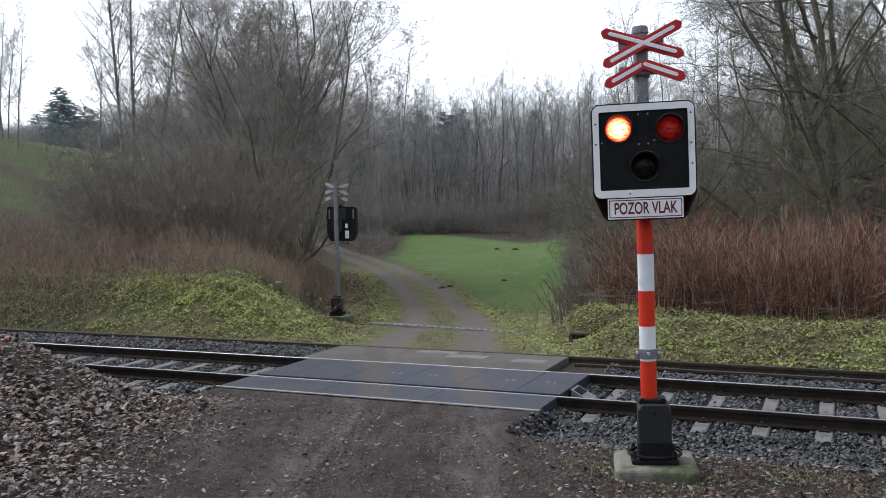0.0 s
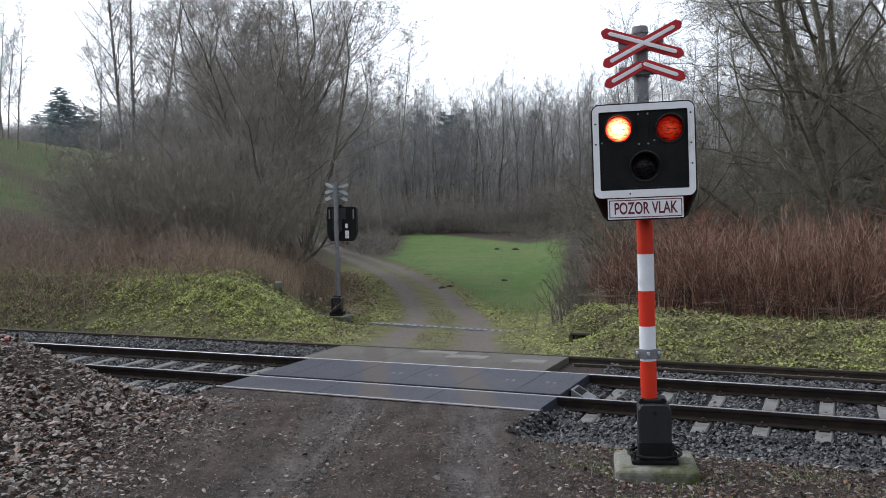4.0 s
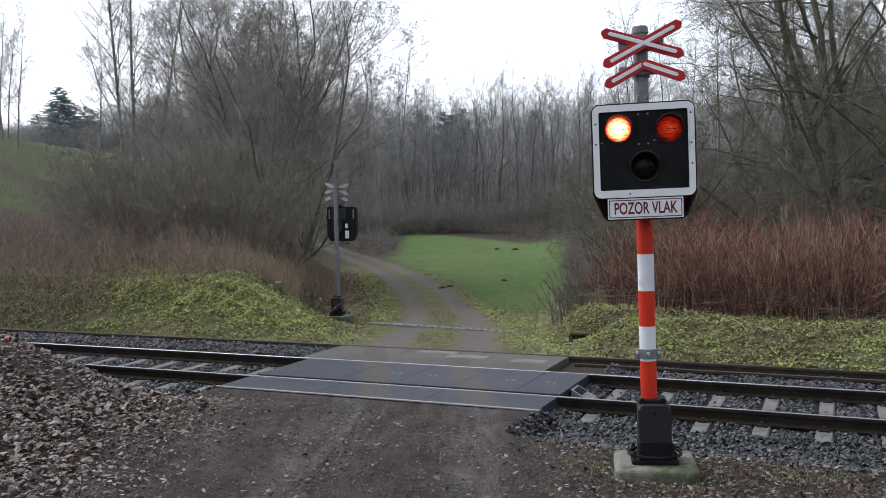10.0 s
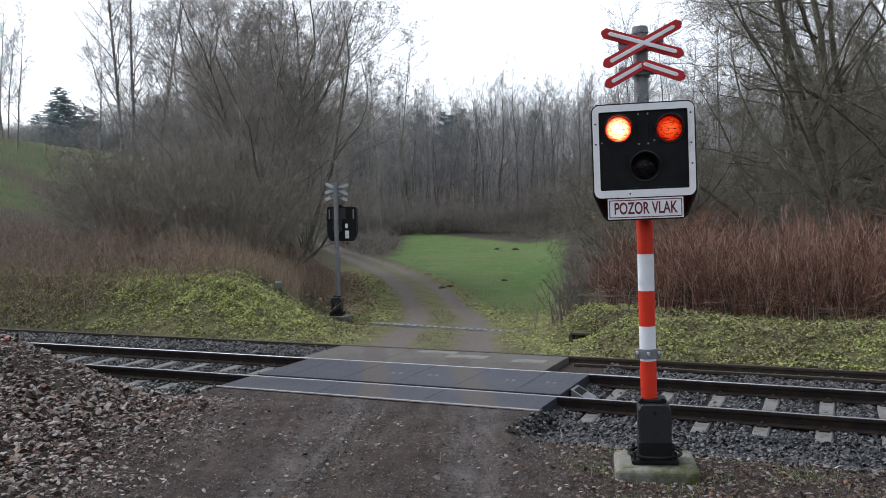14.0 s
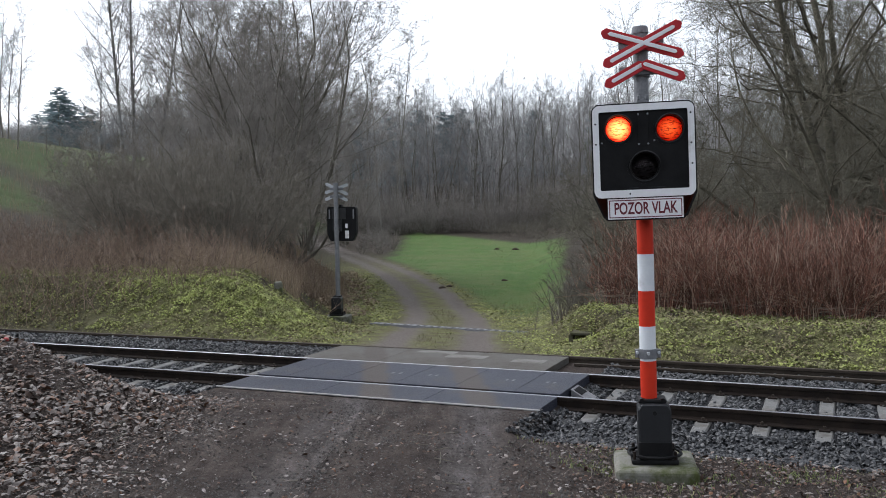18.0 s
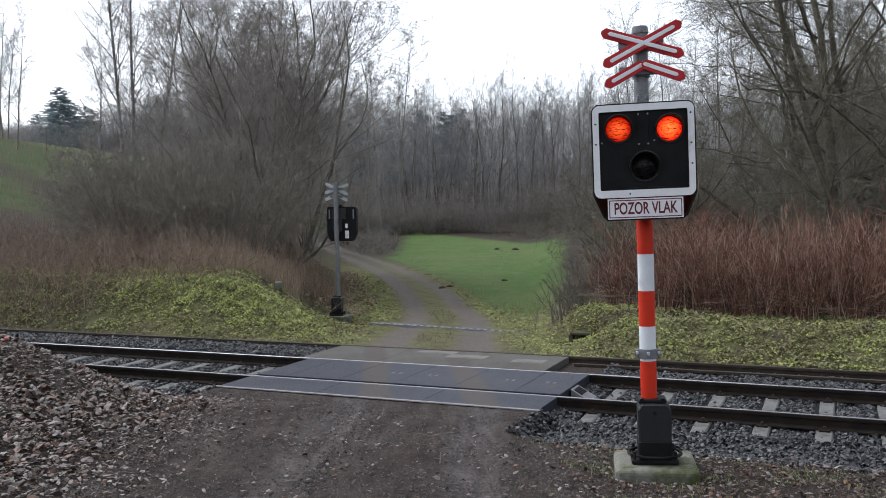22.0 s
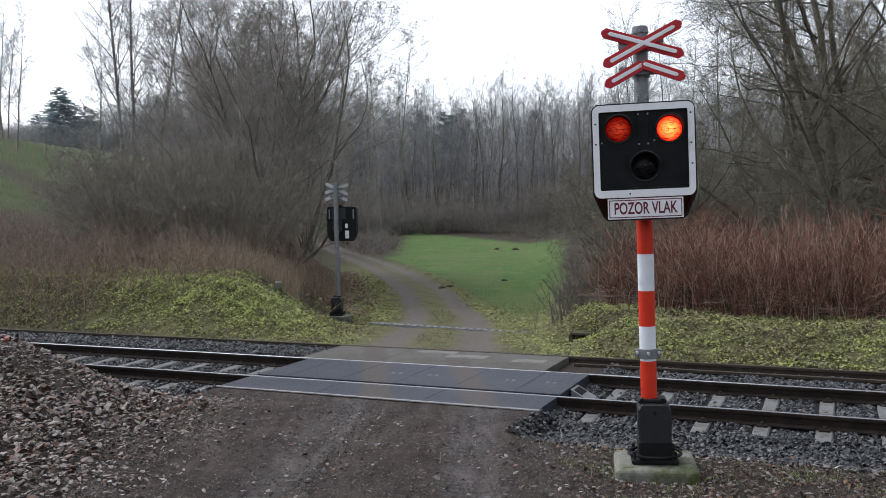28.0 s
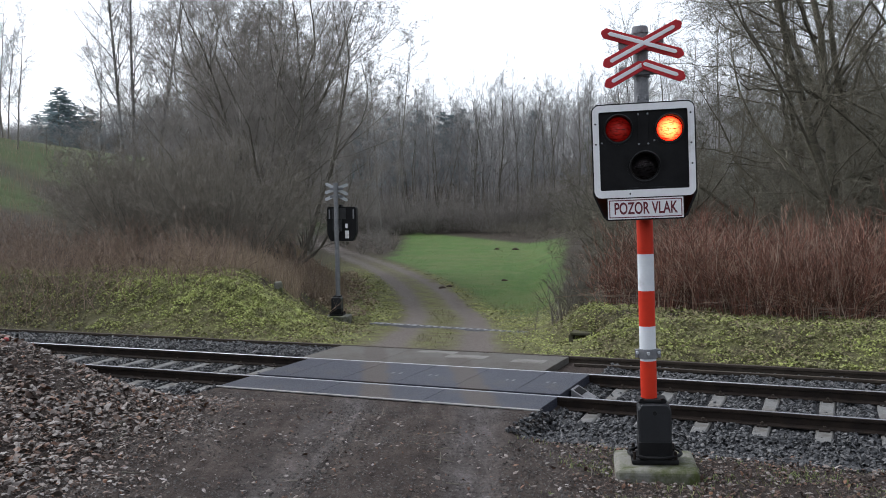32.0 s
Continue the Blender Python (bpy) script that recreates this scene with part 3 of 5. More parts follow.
RAIL = [(-0.0335, -0.003), (-0.035, -0.012), (-0.034, -0.038), (-0.010, -0.05), (-0.008, -0.118), (-0.062, -0.138), (-0.0625, -0.149),
        (0.0625, -0.149), (0.062, -0.138), (0.008, -0.118), (0.010, -0.05), (0.034, -0.038), (0.035, -0.012), (0.0335, -0.003)]
HEAD = [(-0.031, -0.003), (-0.022, 0.0035), (0.022, 0.0035), (0.031, -0.003)]

for w_rail in (0.0, 1.502):
    rail = thing("rail", Matrix(), "steel running rail with polished head and rusty sides", "rail", "running rails of the track")
    sweep("rail_body", RAIL, w_rail, 0, -60, 30, M["rail_rust"], rail)
    k = 0.4 if w_rail == 0 else 0.62
    sweep("running_surface", [(a * k, b) for a, b in HEAD], w_rail, 0, -60, 30, M["rail_bright"], rail, label="polished steel running surface")
old = thing("old_rail", Matrix(), "rusty old rail laid as an edge beside the track", "rail")
sweep("rail_body", RAIL, 2.86, 0.0, -60, 30, M["rail_old"], old)
for s0, s1 in ((0.95, 30),):
    g = thing("guard_rail", Matrix(), "low rusty guard rail half buried in ballast", "rail", "old rails beside the track")
    sweep("rail_body", RAIL, 2.58, -0.055, s0, s1, M["rail_old"], g)


def sleeper_thing():
    t = thing("sleeper", Matrix(), "pale grey concrete sleeper bedded in dark ballast", "sleeper", "sleepers of the track")
    secs = [(-0.53, 0.08, -0.26), (-0.50, 0.082, -0.165), (-0.12, 0.085, -0.15), (0.16, 0.085, -0.15), (0.45, 0.08, -0.157), (0.751, 0.08, -0.16),
            (1.05, 0.08, -0.157), (1.34, 0.085, -0.15), (1.62, 0.085, -0.15), (2.0, 0.082, -0.165), (2.03, 0.08, -0.26)]
    v, f = [], []
    for w, half, z in secs:
        v += [(-half - 0.045, w, -0.34), (-half, w, z - 0.012), (-half + 0.015, w, z), (half - 0.015, w, z), (half, w, z - 0.012), (half + 0.045, w, -0.34)]
    for i in range(len(secs) - 1):
        for j in range(5):
            f.append((i * 6 + j, i * 6 + j + 1, i * 6 + j + 7, i * 6 + j + 6))
    f += [(5, 4, 3, 2, 1, 0), tuple((len(secs) - 1) * 6 + j for j in range(6))]
    raw("body", v, f, M["sleeper"], t)
    for w in (-0.095, 0.095, 1.407, 1.597):
        c = box(-0.055, 0.055, w - 0.035, w + 0.035, -0.152, -0.128, 0.006, 1)
        clip = part("rail_clip", c, M["rail_rust"], t)
        part("clip_bolt", box(-0.014, 0.014, w - 0.014, w + 0.014, -0.127, -0.095, 0.004, 1), M["rail_old"], clip)
    return t


def track_pose(s, w=0.0, z=0.0):
    x, y = to_xy(s, w)
    x2, y2 = to_xy(s + 0.01, w)
    return pose(x, y, z, 0, 0, math.degrees(math.atan2(y2 - y, x2 - x)))


first = sleeper_thing()
spots = [1.898 + 0.616 * k for k in range(0, 30)] + [-7.804 + 0.616 * k for k in range(-50, 9)]
first.matrix_basis = track_pose(spots[0])
for s in spots[1:]:
    copy_thing(first, track_pose(s))

# ---- crossing deck ----
M["worn_slab"] = surface("pale_repair_concrete", (0.15, 0.145, 0.135), (0.22, 0.215, 0.205), 3, 0.85, 0, 0.4, dirt=(0.09, 0.08, 0.07), dirt_amount=0.45, spec=0.15)
deck = thing("crossing_deck", Matrix(), "level crossing deck of blue-grey rubber panels between the rails", "crossing deck")
S0, S1 = -2.88, 1.46


def deck_panel(name, s0, s1, w0, w1, z, material, label="", thick=0.16, bevel=0.005):
    m = track_pose((s0 + s1) / 2, (w0 + w1) / 2)
    h = (s1 - s0) / 2 - 0.002
    return part(name, box(-h, h, -(w1 - w0) / 2, (w1 - w0) / 2, z - thick, z, bevel, 2), material, deck, label, m)


panels = []
JOINTS = [S0, -2.41, -1.59, -0.77, 0.05, 0.87, S1]
for a, b in zip(JOINTS[:-1], JOINTS[1:]):
    panels.append((a, b, deck_panel("inner_panel", a, b, 0.085, 1.455, 0.008, M["rubber"])))
for a, b in zip([S0, -1.43, 0.02], [-1.43, 0.02, S1]):
    deck_panel("outer_panel", a, b, -0.77, -0.045, 0.004, M["rubber"])
for a in (-1.1, -0.99, -0.55, -0.45, 0.55, 0.64, 1.10, 1.19):
    host = next(ob for lo, hi, ob in panels if lo <= a < hi)
    part("lifting_mark", box(-0.016, 0.016, -0.045, 0.045, 0.0085, 0.0115, 0.001, 1), M["mark"], host, "small pale lifting mark", host.matrix_basis.inverted() @ track_pose(a, 0.74))
ramp = prism([(0, 0.0), (0.30, -0.17), (0.30, -0.20), (0, -0.20)], -0.16, 0.16, 0.004)
part("deflector_plate", ramp, M["mark"], deck, "pale sloping deflector plate", track_pose(S1 + 0.02, 0.62))
part("deflector_pad", prism([(0.03, -0.011), (0.13, -0.068), (0.13, -0.072), (0.03, -0.016)], -0.12, 0.12), M["black"], deck, "", track_pose(S1 + 0.02, 0.62))
ramp = prism([(0, 0.0), (-0.28, -0.15), (-0.28, -0.20), (0, -0.20)], -0.62, 0.62, 0.004)
part("deflector_plate", ramp, M["sleeper"], deck, "pale sloping deflector plate", track_pose(S0 - 0.02, 0.77))
for a, b, w0, w1 in ((-1.6, -0.95, 2.52, 2.74), (-1.0, -0.35, 2.2, 2.5), (0.1, 0.6, 2.1, 2.4)):
    deck_panel("repair_patch", a, b, w0, w1, -0.002, M["worn_slab"], "paler repaired concrete patch", 0.02, 0.004)
sweep("edge_strip", [(-0.02, 0), (-0.02, 0.012), (0.02, 0.012), (0.02, 0)], -0.79, -0.004, S0 - 0.02, S1 + 0.02, M["worn_edge"], deck, label="pale worn edge strip")
for i in range(3):
    a, b = -3.1 + 3.9 * i / 3, -3.1 + 3.9 * (i + 1) / 3
    deck_panel("concrete_slab", a, b, 1.56, 2.80, -0.004, M["deck"], "weathered concrete slab")

# ---- warning signals ----
def signal_lens_material(name, tint, rim):
    m, n, l, p = nodes_of(name)
    n.remove(p)
    tc = n.new("ShaderNodeTexCoord").outputs["Object"]
    mp = n.new("ShaderNodeMapping")
    mp.inputs["Rotation"].default_value = (0, radians(20), 0)
    mp.inputs["Scale"].default_value = (0.35, 1, 1)
    l.new(tc, mp.inputs[0])
    ribs = noise_tex(n, l, mp.outputs[0], 62, 4, 0.7)
    tr = n.new("ShaderNodeBsdfTransparent")
    ln = n.new("ShaderNodeVectorMath")
    ln.operation = "LENGTH"
    l.new(tc, ln.inputs[0])
    # the lit lamp's bright core and red edge are put into the lens tint
    radial = ramp_between(n, l, ln.outputs["Value"], tint, rim, 0.02, 0.1)
    l.new(mixed(n, l, ramp_between(n, l, ribs, (1, 1, 1), (0, 0, 0), 0.36, 0.5), radial, tuple(c * 0.18 for c in rim)), tr.inputs[0])
    gl = n.new("ShaderNodeBsdfGlossy")
    gl.inputs["Roughness"].default_value = 0.12
    gl.inputs["Color"].default_value = (0.35, 0.3, 0.3, 1)
    fr = n.new("ShaderNodeFresnel")
    fr.inputs[0].default_value = 1.45
    bmp = n.new("ShaderNodeBump")
    bmp.inputs["Strength"].default_value, bmp.inputs["Distance"].default_value = 0.6, 0.004
    l.new(ribs, bmp.inputs["Height"])
    l.new(bmp.outputs[0], gl.inputs["Normal"])
    l.new(bmp.outputs[0], fr.inputs["Normal"])
    mx = n.new("ShaderNodeMixShader")
    l.new(fr.outputs[0], mx.inputs[0])
    l.new(tr.outputs[0], mx.inputs[1])
    l.new(gl.outputs[0], mx.inputs[2])
    l.new(mx.outputs[0], n["Material Output"].inputs[0])
    return m


def glow(name, colour):
    m, n, l, p = nodes_of(name)
    n.remove(p)
    em = n.new("ShaderNodeEmission")
    em.inputs[0].default_value = (*colour, 1)
    l.new(em.outputs[0], n["Material Output"].inputs[0])
    return m


# from full to nearly out; the first four sit on the rear wheel, the rest on the open front wheel
GLOWS = [glow("lamp_glow", c) for c in ((13.0, 2.9, 1.1), (6.5, 1.15, 0.28), (3.6, 0.56, 0.11), (1.5, 0.205, 0.036), (0.8, 0.1, 0.018), (0.27, 0.025, 0.009), (0.11, 0.009, 0.007))]


def sector_wheel(sectors, radius):
    """A disc in the x, z plane of quarter sectors, each of one glow; a missing quarter is open."""
    bm = bmesh.new()
    for slot, k in enumerate(sectors):
        rim = [radians(-180 + 90 * k + 90 * i / 10) for i in range(11)]
        f = bm.faces.new([bm.verts.new((0, 0, 0))] + [bm.verts.new((radius * math.sin(a), 0, radius * math.cos(a))) for a in rim])
        f.material_index = slot
    return bm


M["lens_red"] = signal_lens_material("red_signal_lens", (0.95, 0.75, 0.7), (0.3, 0.016, 0.008))
M["lens_white"] = signal_lens_material("unlit_white_lens", (0.5, 0.5, 0.52), (0.4, 0.4, 0.4))
M["dark"] = surface("dark_reflector_and_culvert_shade", (0.012, 0.011, 0.011), (0.02, 0.018, 0.018), 8, 0.4)


def board(x0, z0, x1, z1, half, y0, y1, cut=0.03):
    """A sign board from end to end with pointed ends, in the x, z plane."""
    d = Vector((x1 - x0, 0, z1 - z0))
    ln = d.length
    d /= ln
    nrm = Vector((-d.z, 0, d.x))
    c = Vector((x0, 0, z0))
    pts = [(0, 0.25), (cut, 1), (ln - cut, 1), (ln, 0.25), (ln, -0.25), (ln - cut, -1), (cut, -1), (0, -0.25)]
    out = []
    for a, b in pts:
        q = c + d * a + nrm * (b * half)
        out.append((q.x, q.z))
    return prism(out, y0, y1, 0.002)


def warning_signal(where, yaw, front, shift, label):
    """Flashing level crossing signal; z is the height over the rails, the head faces local -y."""
    t = thing("warning_signal", where @ pose(0, 0, 0, 0, 0, yaw), label, "crossing signal", "crossing signals")
    part("concrete_base", box(-0.30, 0.37, -0.33, 0.33, -0.35, 0.145, 0.04, 3), M["moss_concrete"], t, "mossy concrete foundation block")
    part("base_plate", box(-0.16, 0.22, -0.17, 0.17, 0.147, 0.185, 0.012), M["black"], t)
    for x in (-0.165, 0.165):
        for y in (-0.135, 0.135):
            part("anchor_bolt", cyl(0.014, 0.014, 0.18, 0.25, 8), M["rail_rust"], t, m=pose(x + 0.03, y, 0))
    part("foot_housing", prism([(-0.095, 0.185), (-0.10, 0.60), (-0.07, 0.645), (0.14, 0.645), (0.17, 0.60), (0.165, 0.185)], -0.15, 0.12, 0.012), M["grey_cover"], t, "dark grey terminal housing round the pole foot")
    skirt = prism([(-0.099, 0.187), (-0.102, 0.335), (0.172, 0.335), (0.169, 0.187)], -0.156, 0.124, 0.008)
    part("housing_skirt", skirt, M["black"], t, "black skirt at the foot of the housing")
    bar = Tubes()
    loop = [Vector((0.035 + 0.185 * c + 0.03 * math.copysign(1, c), -0.012 + 0.185 * k, 0.212)) for c, k in ((math.cos(a), math.sin(a)) for a in (2 * math.pi * (i + 0.5) / 16 for i in range(17)))]
    bar.limb(loop, 0.014, 0.014, 8)
    raw("foot_frame", bar.v, bar.f, M["black"], t, "black tubular frame round the housing foot", True)
    part("housing_lock", cyl(0.018, 0.018, 0, 0.02, 10, m=pose(0.035, -0.148, 0.575, 90)), M["black"], t)
    part("collar", box(-0.095, 0.135, -0.11, 0.09, 0.645, 0.675, 0.012, 2), M["black"], t)
    for x in (-0.085, 0.085):
        part("collar_bolt", cyl(0.02, 0.02, 0, 0.05, 8, m=pose(x + 0.02, -0.085, 0.672, 90)), M["black"], t)
    z = [0.665, 0.985, 1.275, 1.57, 1.875, 2.2]
    part("pole", cyl(0.0645, 0.060, 0.185, 3.70, 28), M["galv"], t, "galvanised grey steel pole")
    if front:
        for i in range(5):
            nm, mt = (("red_band", "red_band"), ("white_band", "white_band"))[i % 2]
            part(nm, cyl(0.0672, 0.0668, z[i], z[i + 1], 28), M[mt], t)
        c = cyl(0.079, 0.079, 1.005, 1.085, 24, 0.004)
        box(-0.105, -0.07, -0.02, 0.02, 1.01, 1.08, 0.004, 1, bm=c)
        box(0.07, 0.105, -0.02, 0.02, 1.01, 1.08, 0.004, 1, bm=c)
        for x in (-0.088, 0.0, 0.088):
            part("clamp_bolt", cyl(0.013, 0.013, 0, 0.03, 8, m=pose(x, -0.018 if x else -0.075, 1.055, 90)), M["sign_back"], t)
        part("pole_clamp", c, M["galv"], t, "grey steel pole clamp")
    else:
        part("pole_clamp", cyl(0.072, 0.072, 1.17, 1.20, 20), M["galv"], t)
        part("pole_clamp", cyl(0.072, 0.072, 2.5, 2.55, 20), M["galv"], t)
    part("pole_cap", cyl(0.070, 0.064, 3.68, 3.745, 24, 0.008), M["galv"], t)
    # crossbuck
    red = M["sign_red"] if front else M["sign_back"]
    yb = -0.10
    x_board = part("cross_board", board(-0.316, 3.70, 0.3349, 3.48, 0.042, yb - 0.02, yb), red, t, "red and white warning cross board")
    part("white_strip", board(-0.2604, 3.682, 0.2794, 3.50, 0.0155, yb - 0.0465, yb - 0.0405, 0.012), M["sign_white"], x_board)
    y_board = part("cross_board", board(0.3198, 3.735, -0.3058, 3.425, 0.042, yb - 0.042, yb - 0.022), red, t, "red and white warning cross board")
    part("white_strip", board(0.2642, 3.706, -0.2504, 3.453, 0.0155, yb - 0.0455, yb - 0.041, 0.012), M["sign_white"], y_board)
    bl = part("chevron_board", board(-0.2958, 3.262, 0.02411, 3.428, 0.042, yb - 0.02, yb), red, t, "red and white chevron board under the cross")
    part("white_strip", board(-0.2402, 3.292, 0.012, 3.423, 0.0155, yb - 0.0235, yb - 0.019, 0.012), M["sign_white"], bl)
    br = part("chevron_board", board(-0.0001095, 3.428, 0.34, 3.292, 0.042, yb - 0.042, yb - 0.0205), red, t, "red and white chevron board under the cross")
    part("white_strip", board(0.012, 3.424, 0.2844, 3.315, 0.0155, yb - 0.0455, yb - 0.0415, 0.012), M["sign_white"], br)
    for zb in (3.585, 3.375):
        part("bracket", box(-0.18, 0.18, yb + 0.001, -0.055, zb - 0.035, zb + 0.035, 0.006, 1), M["galv"], t, "grey mounting bracket")
        part("pole_clamp", cyl(0.074, 0.074, zb - 0.045, zb + 0.045, 20), M["galv"], t)
    hc = box(-0.05, 0.05, -0.16, 0.02, 3.10, 3.14, 0.006, 1)
    box(-0.045, -0.02, -0.17, -0.10, 3.13, 3.17, 0.006, 1, bm=hc)
    box(0.02, 0.045, -0.17, -0.10, 3.13, 3.17, 0.006, 1, bm=hc)
    part("head_clamp", hc, M["galv"], t, "steel clamp that holds the head")
    part("head_clamp", box(-0.06, 0.06, -0.10, 0.03, 2.40, 2.46, 0.006, 1), M["galv"], t, "steel clamp that holds the head")
    signal_head(t, front, shift)
    return t


FLASHERS = []


def signal_head(t, front, shift):
    """Black head with a white rim, three hooded lenses and a text plate."""
    out = [(0.425, 0.33), (0.412, 0.375), (0.375, 0.405), (-0.375, 0.405), (-0.412, 0.375), (-0.425, 0.33), (-0.425, -0.36), (-0.345, -0.55), (-0.31, -0.578), (0.31, -0.578), (0.345, -0.55), (0.425, -0.36)]
    shell = ring_plate(out, [(x * 0.97, z * 0.97) for x, z in out], -0.13, 0.06)
    me = bpy.data.meshes.new("tmp")
    lid = prism(out, 0.056, 0.075)
    lid.to_mesh(me)
    lid.free()
    shell.from_mesh(me)
    bpy.data.meshes.remove(me)
    head = part("signal_head", shell, M["black"], t, "black signal head with a white rim", pose(-0.010 + shift, -0.16, 2.712, 0, -0.3, 0))
    head.scale = (0.955, 1, 0.948)
    rim_o, rim_i = round_rect(-0.414, 0.414, -0.385, 0.394, 0.06), round_rect(-0.362, 0.362, -0.322, 0.338, 0.012)
    part("white_rim", ring_plate(rim_o, rim_i, -0.142, -0.1305), M["sign_white"], head, "white reflective rim")
    # face panel pierced for the two red lenses and the lower lens
    lamps = [(-0.202, 0.190, "lens_red", 0.106), (0.214, 0.176, "lens_red", 0.106), (0.006, -0.130, "lens_white", 0.115)]
    face = bmesh.new()
    grid, cells = 46, {}
    for i in range(grid + 1):
        for j in range(grid + 1):
            cells[i, j] = face.verts.new((-0.40 + 0.80 * i / grid, -0.118, -0.37 + 0.75 * j / grid))
    for i in range(grid):
        for j in range(grid):
            c = (-0.40 + 0.80 * (i + 0.5) / grid, -0.37 + 0.75 * (j + 0.5) / grid)
            if all(math.hypot(c[0] - x, c[1] - z) > r + 0.004 for x, z, _, r in lamps):
                face.faces.new((cells[i, j], cells[i + 1, j], cells[i + 1, j + 1], cells[i, j + 1]))
    bmesh.ops.delete(face, geom=[v for v in face.verts if not v.link_faces], context="VERTS")
    part("face_panel", face, M["black"], head)
    for x, z, mt, r in lamps:
        lens = bmesh.new()
        bmesh.ops.create_uvsphere(lens, u_segments=28, v_segments=14, radius=0.25)
        bmesh.ops.delete(lens, geom=[v for v in lens.verts if v.co.z < math.sqrt(0.0625 - r * r) - 0.002], context="VERTS")
        bmesh.ops.translate(lens, vec=(0, 0, -math.sqrt(0.0625 - r * r)), verts=lens.verts)
        bmesh.ops.transform(lens, matrix=pose(0, 0, 0, 90), verts=lens.verts)
        part("lens", lens, M[mt], head, "red signal lens" if mt == "lens_red" else "dark unlit lens", pose(x, -0.1165, z), soft=True)
        turns = [2 * math.pi * i / 32 for i in range(32)]
        part("bezel", ring_plate([((r + 0.03) * math.cos(a), (r + 0.03) * math.sin(a)) for a in turns], [((r - 0.003) * math.cos(a), (r - 0.003) * math.sin(a)) for a in turns], -0.1235, -0.1185), M["black"], head, "", pose(x, 0, z))
        # hood: a tube longer on top
        hood, n = bmesh.new(), 28
        rows = []
        for rad, extra in ((r + 0.003, 0), (r + 0.003, 1), (r + 0.012, 1), (r + 0.012, 0)):
            row = []
            for i in range(n):
                a = 2 * math.pi * i / n
                up = 0.5 + 0.5 * math.sin(a)
                row.append(hood.verts.new((rad * math.cos(a), -0.116 - extra * (0.012 + 0.125 * smooth(0.25, 0.85, up)), rad * math.sin(a))))
            rows.append(row)
        for k in range(4):
            for i in range(n):
                j = (i + 1) % n
                hood.faces.new((rows[k][i], rows[k][j], rows[(k + 1) % 4][j], rows[(k + 1) % 4][i]))
        part("lamp_hood", hood, M["hood"], head, "", pose(x, 0, z), soft=True)
        if mt == "lens_white":
            part("reflector", cyl(r + 0.002, r + 0.002, 0, 0.004, 24, m=pose(x, -0.106, z, 90)), M["dark"], head)
    if front:
        for (x, z, _, _), ax, az in ((lamps[0], -0.152, 0.049), (lamps[1], 0.164, 0.035)):
            pair = []
            # both wheels are added: their graded glows stand in for the lamp's fading
            for nm, depth, sectors, tints in (("rear_glow_wheel", -0.088, (0, 1, 2, 3), GLOWS[:4]), ("front_glow_wheel", -0.098, (1, 2, 3), GLOWS[4:])):
                wheel = part(nm, sector_wheel(sectors, 0.2535), tints[0], head, "turning wheel of graded glows behind the red lens", pose(ax, depth, az))
                for tint in tints[1:]:
                    wheel.data.materials.append(tint)
                pair.append(wheel)
            FLASHERS.append((*pair, math.degrees(math.atan2(x - ax, z - az))))
    else:
        for x, z, mt, r in lamps[:2]:
            part("reflector", cyl(r + 0.01, r + 0.01, 0, 0.01, 24, m=pose(x, -0.07, z, 90)), M["dark"], head)
    part("centre_plate", box(-0.045, 0.045, -0.1245, -0.1185, 0.04, 0.325, 0.003, 1), M["black"], head)
    for x, z in ((-0.036, 0.31), (0.04, 0.31), (-0.036, 0.06), (0.04, 0.06), (-0.34, 0.08), (0.09, 0.085)):
        part("face_screw", cyl(0.0085, 0.0085, 0, 0.005, 8, m=pose(x, -0.1235, z, 90)), M["galv"], head)
    for x0, x1 in ((-0.13, -0.05), (0.03, 0.17)):
        part("face_slot", box(x0, x1, -0.1215, -0.1185, -0.308, -0.303), M["grey_cover"], head)
    # text plate
    part("text_plate", prism(round_rect(-0.308, 0.308, -0.566, -0.395, 0.006), -0.146, -0.134), M["sign_white"], head, "white text plate with dark red letters")
    part("plate_border", ring_plate(round_rect(-0.297, 0.297, -0.556, -0.405, 0.004), round_rect(-0.290, 0.290, -0.548, -0.413, 0.004), -0.1485, -0.1455), M["sign_dark"], head)
    cu = bpy.data.curves.new("lettering", "FONT")
    cu.body, cu.align_x, cu.align_y, cu.size, cu.extrude = "POZOR VLAK", "CENTER", "CENTER", 0.128, 0.0012
    cu.offset = 0.0026
    tmp = new("lettering", cu)
    dg = bpy.context.evaluated_depsgraph_get()
    lm = bpy.data.meshes.new_from_object(tmp.evaluated_get(dg))
    bpy.data.objects.remove(tmp)
    lm.materials.append(M["sign_dark"])
    xs = [v.co.x for v in lm.vertices]
    k = 0.515 / (max(xs) - min(xs))
    for v in lm.vertices:
        v.co = (v.co.x * k, -0.1475 - v.co.z, v.co.y * 1.08 - 0.482)
    lt = new("lettering", lm)
    lt.parent = head
    tagged(lt, "dark red letters POZOR VLAK")
    for x, z in ((-0.39, 0.24), (-0.39, 0.07), (0.385, 0.30), (0.385, 0.05), (0.39, -0.12), (-0.12, -0.355)):
        part("screw", cyl(0.008, 0.008, 0, 0.006, 8, m=pose(x, -0.142, z, 90)), M["black"], head)
    if not front:
        for x in (-0.35, 0.35):
            part("back_strip", box(x - 0.02, x + 0.02, 0.076, 0.09, 0.06, 0.33, 0.004, 1), M["galv"], head, "pale grey strip on the back of the head")
        part("back_cover", box(-0.13, 0.28, 0.076, 0.10, 0.05, 0.36, 0.01, 1), M["hood"], head)
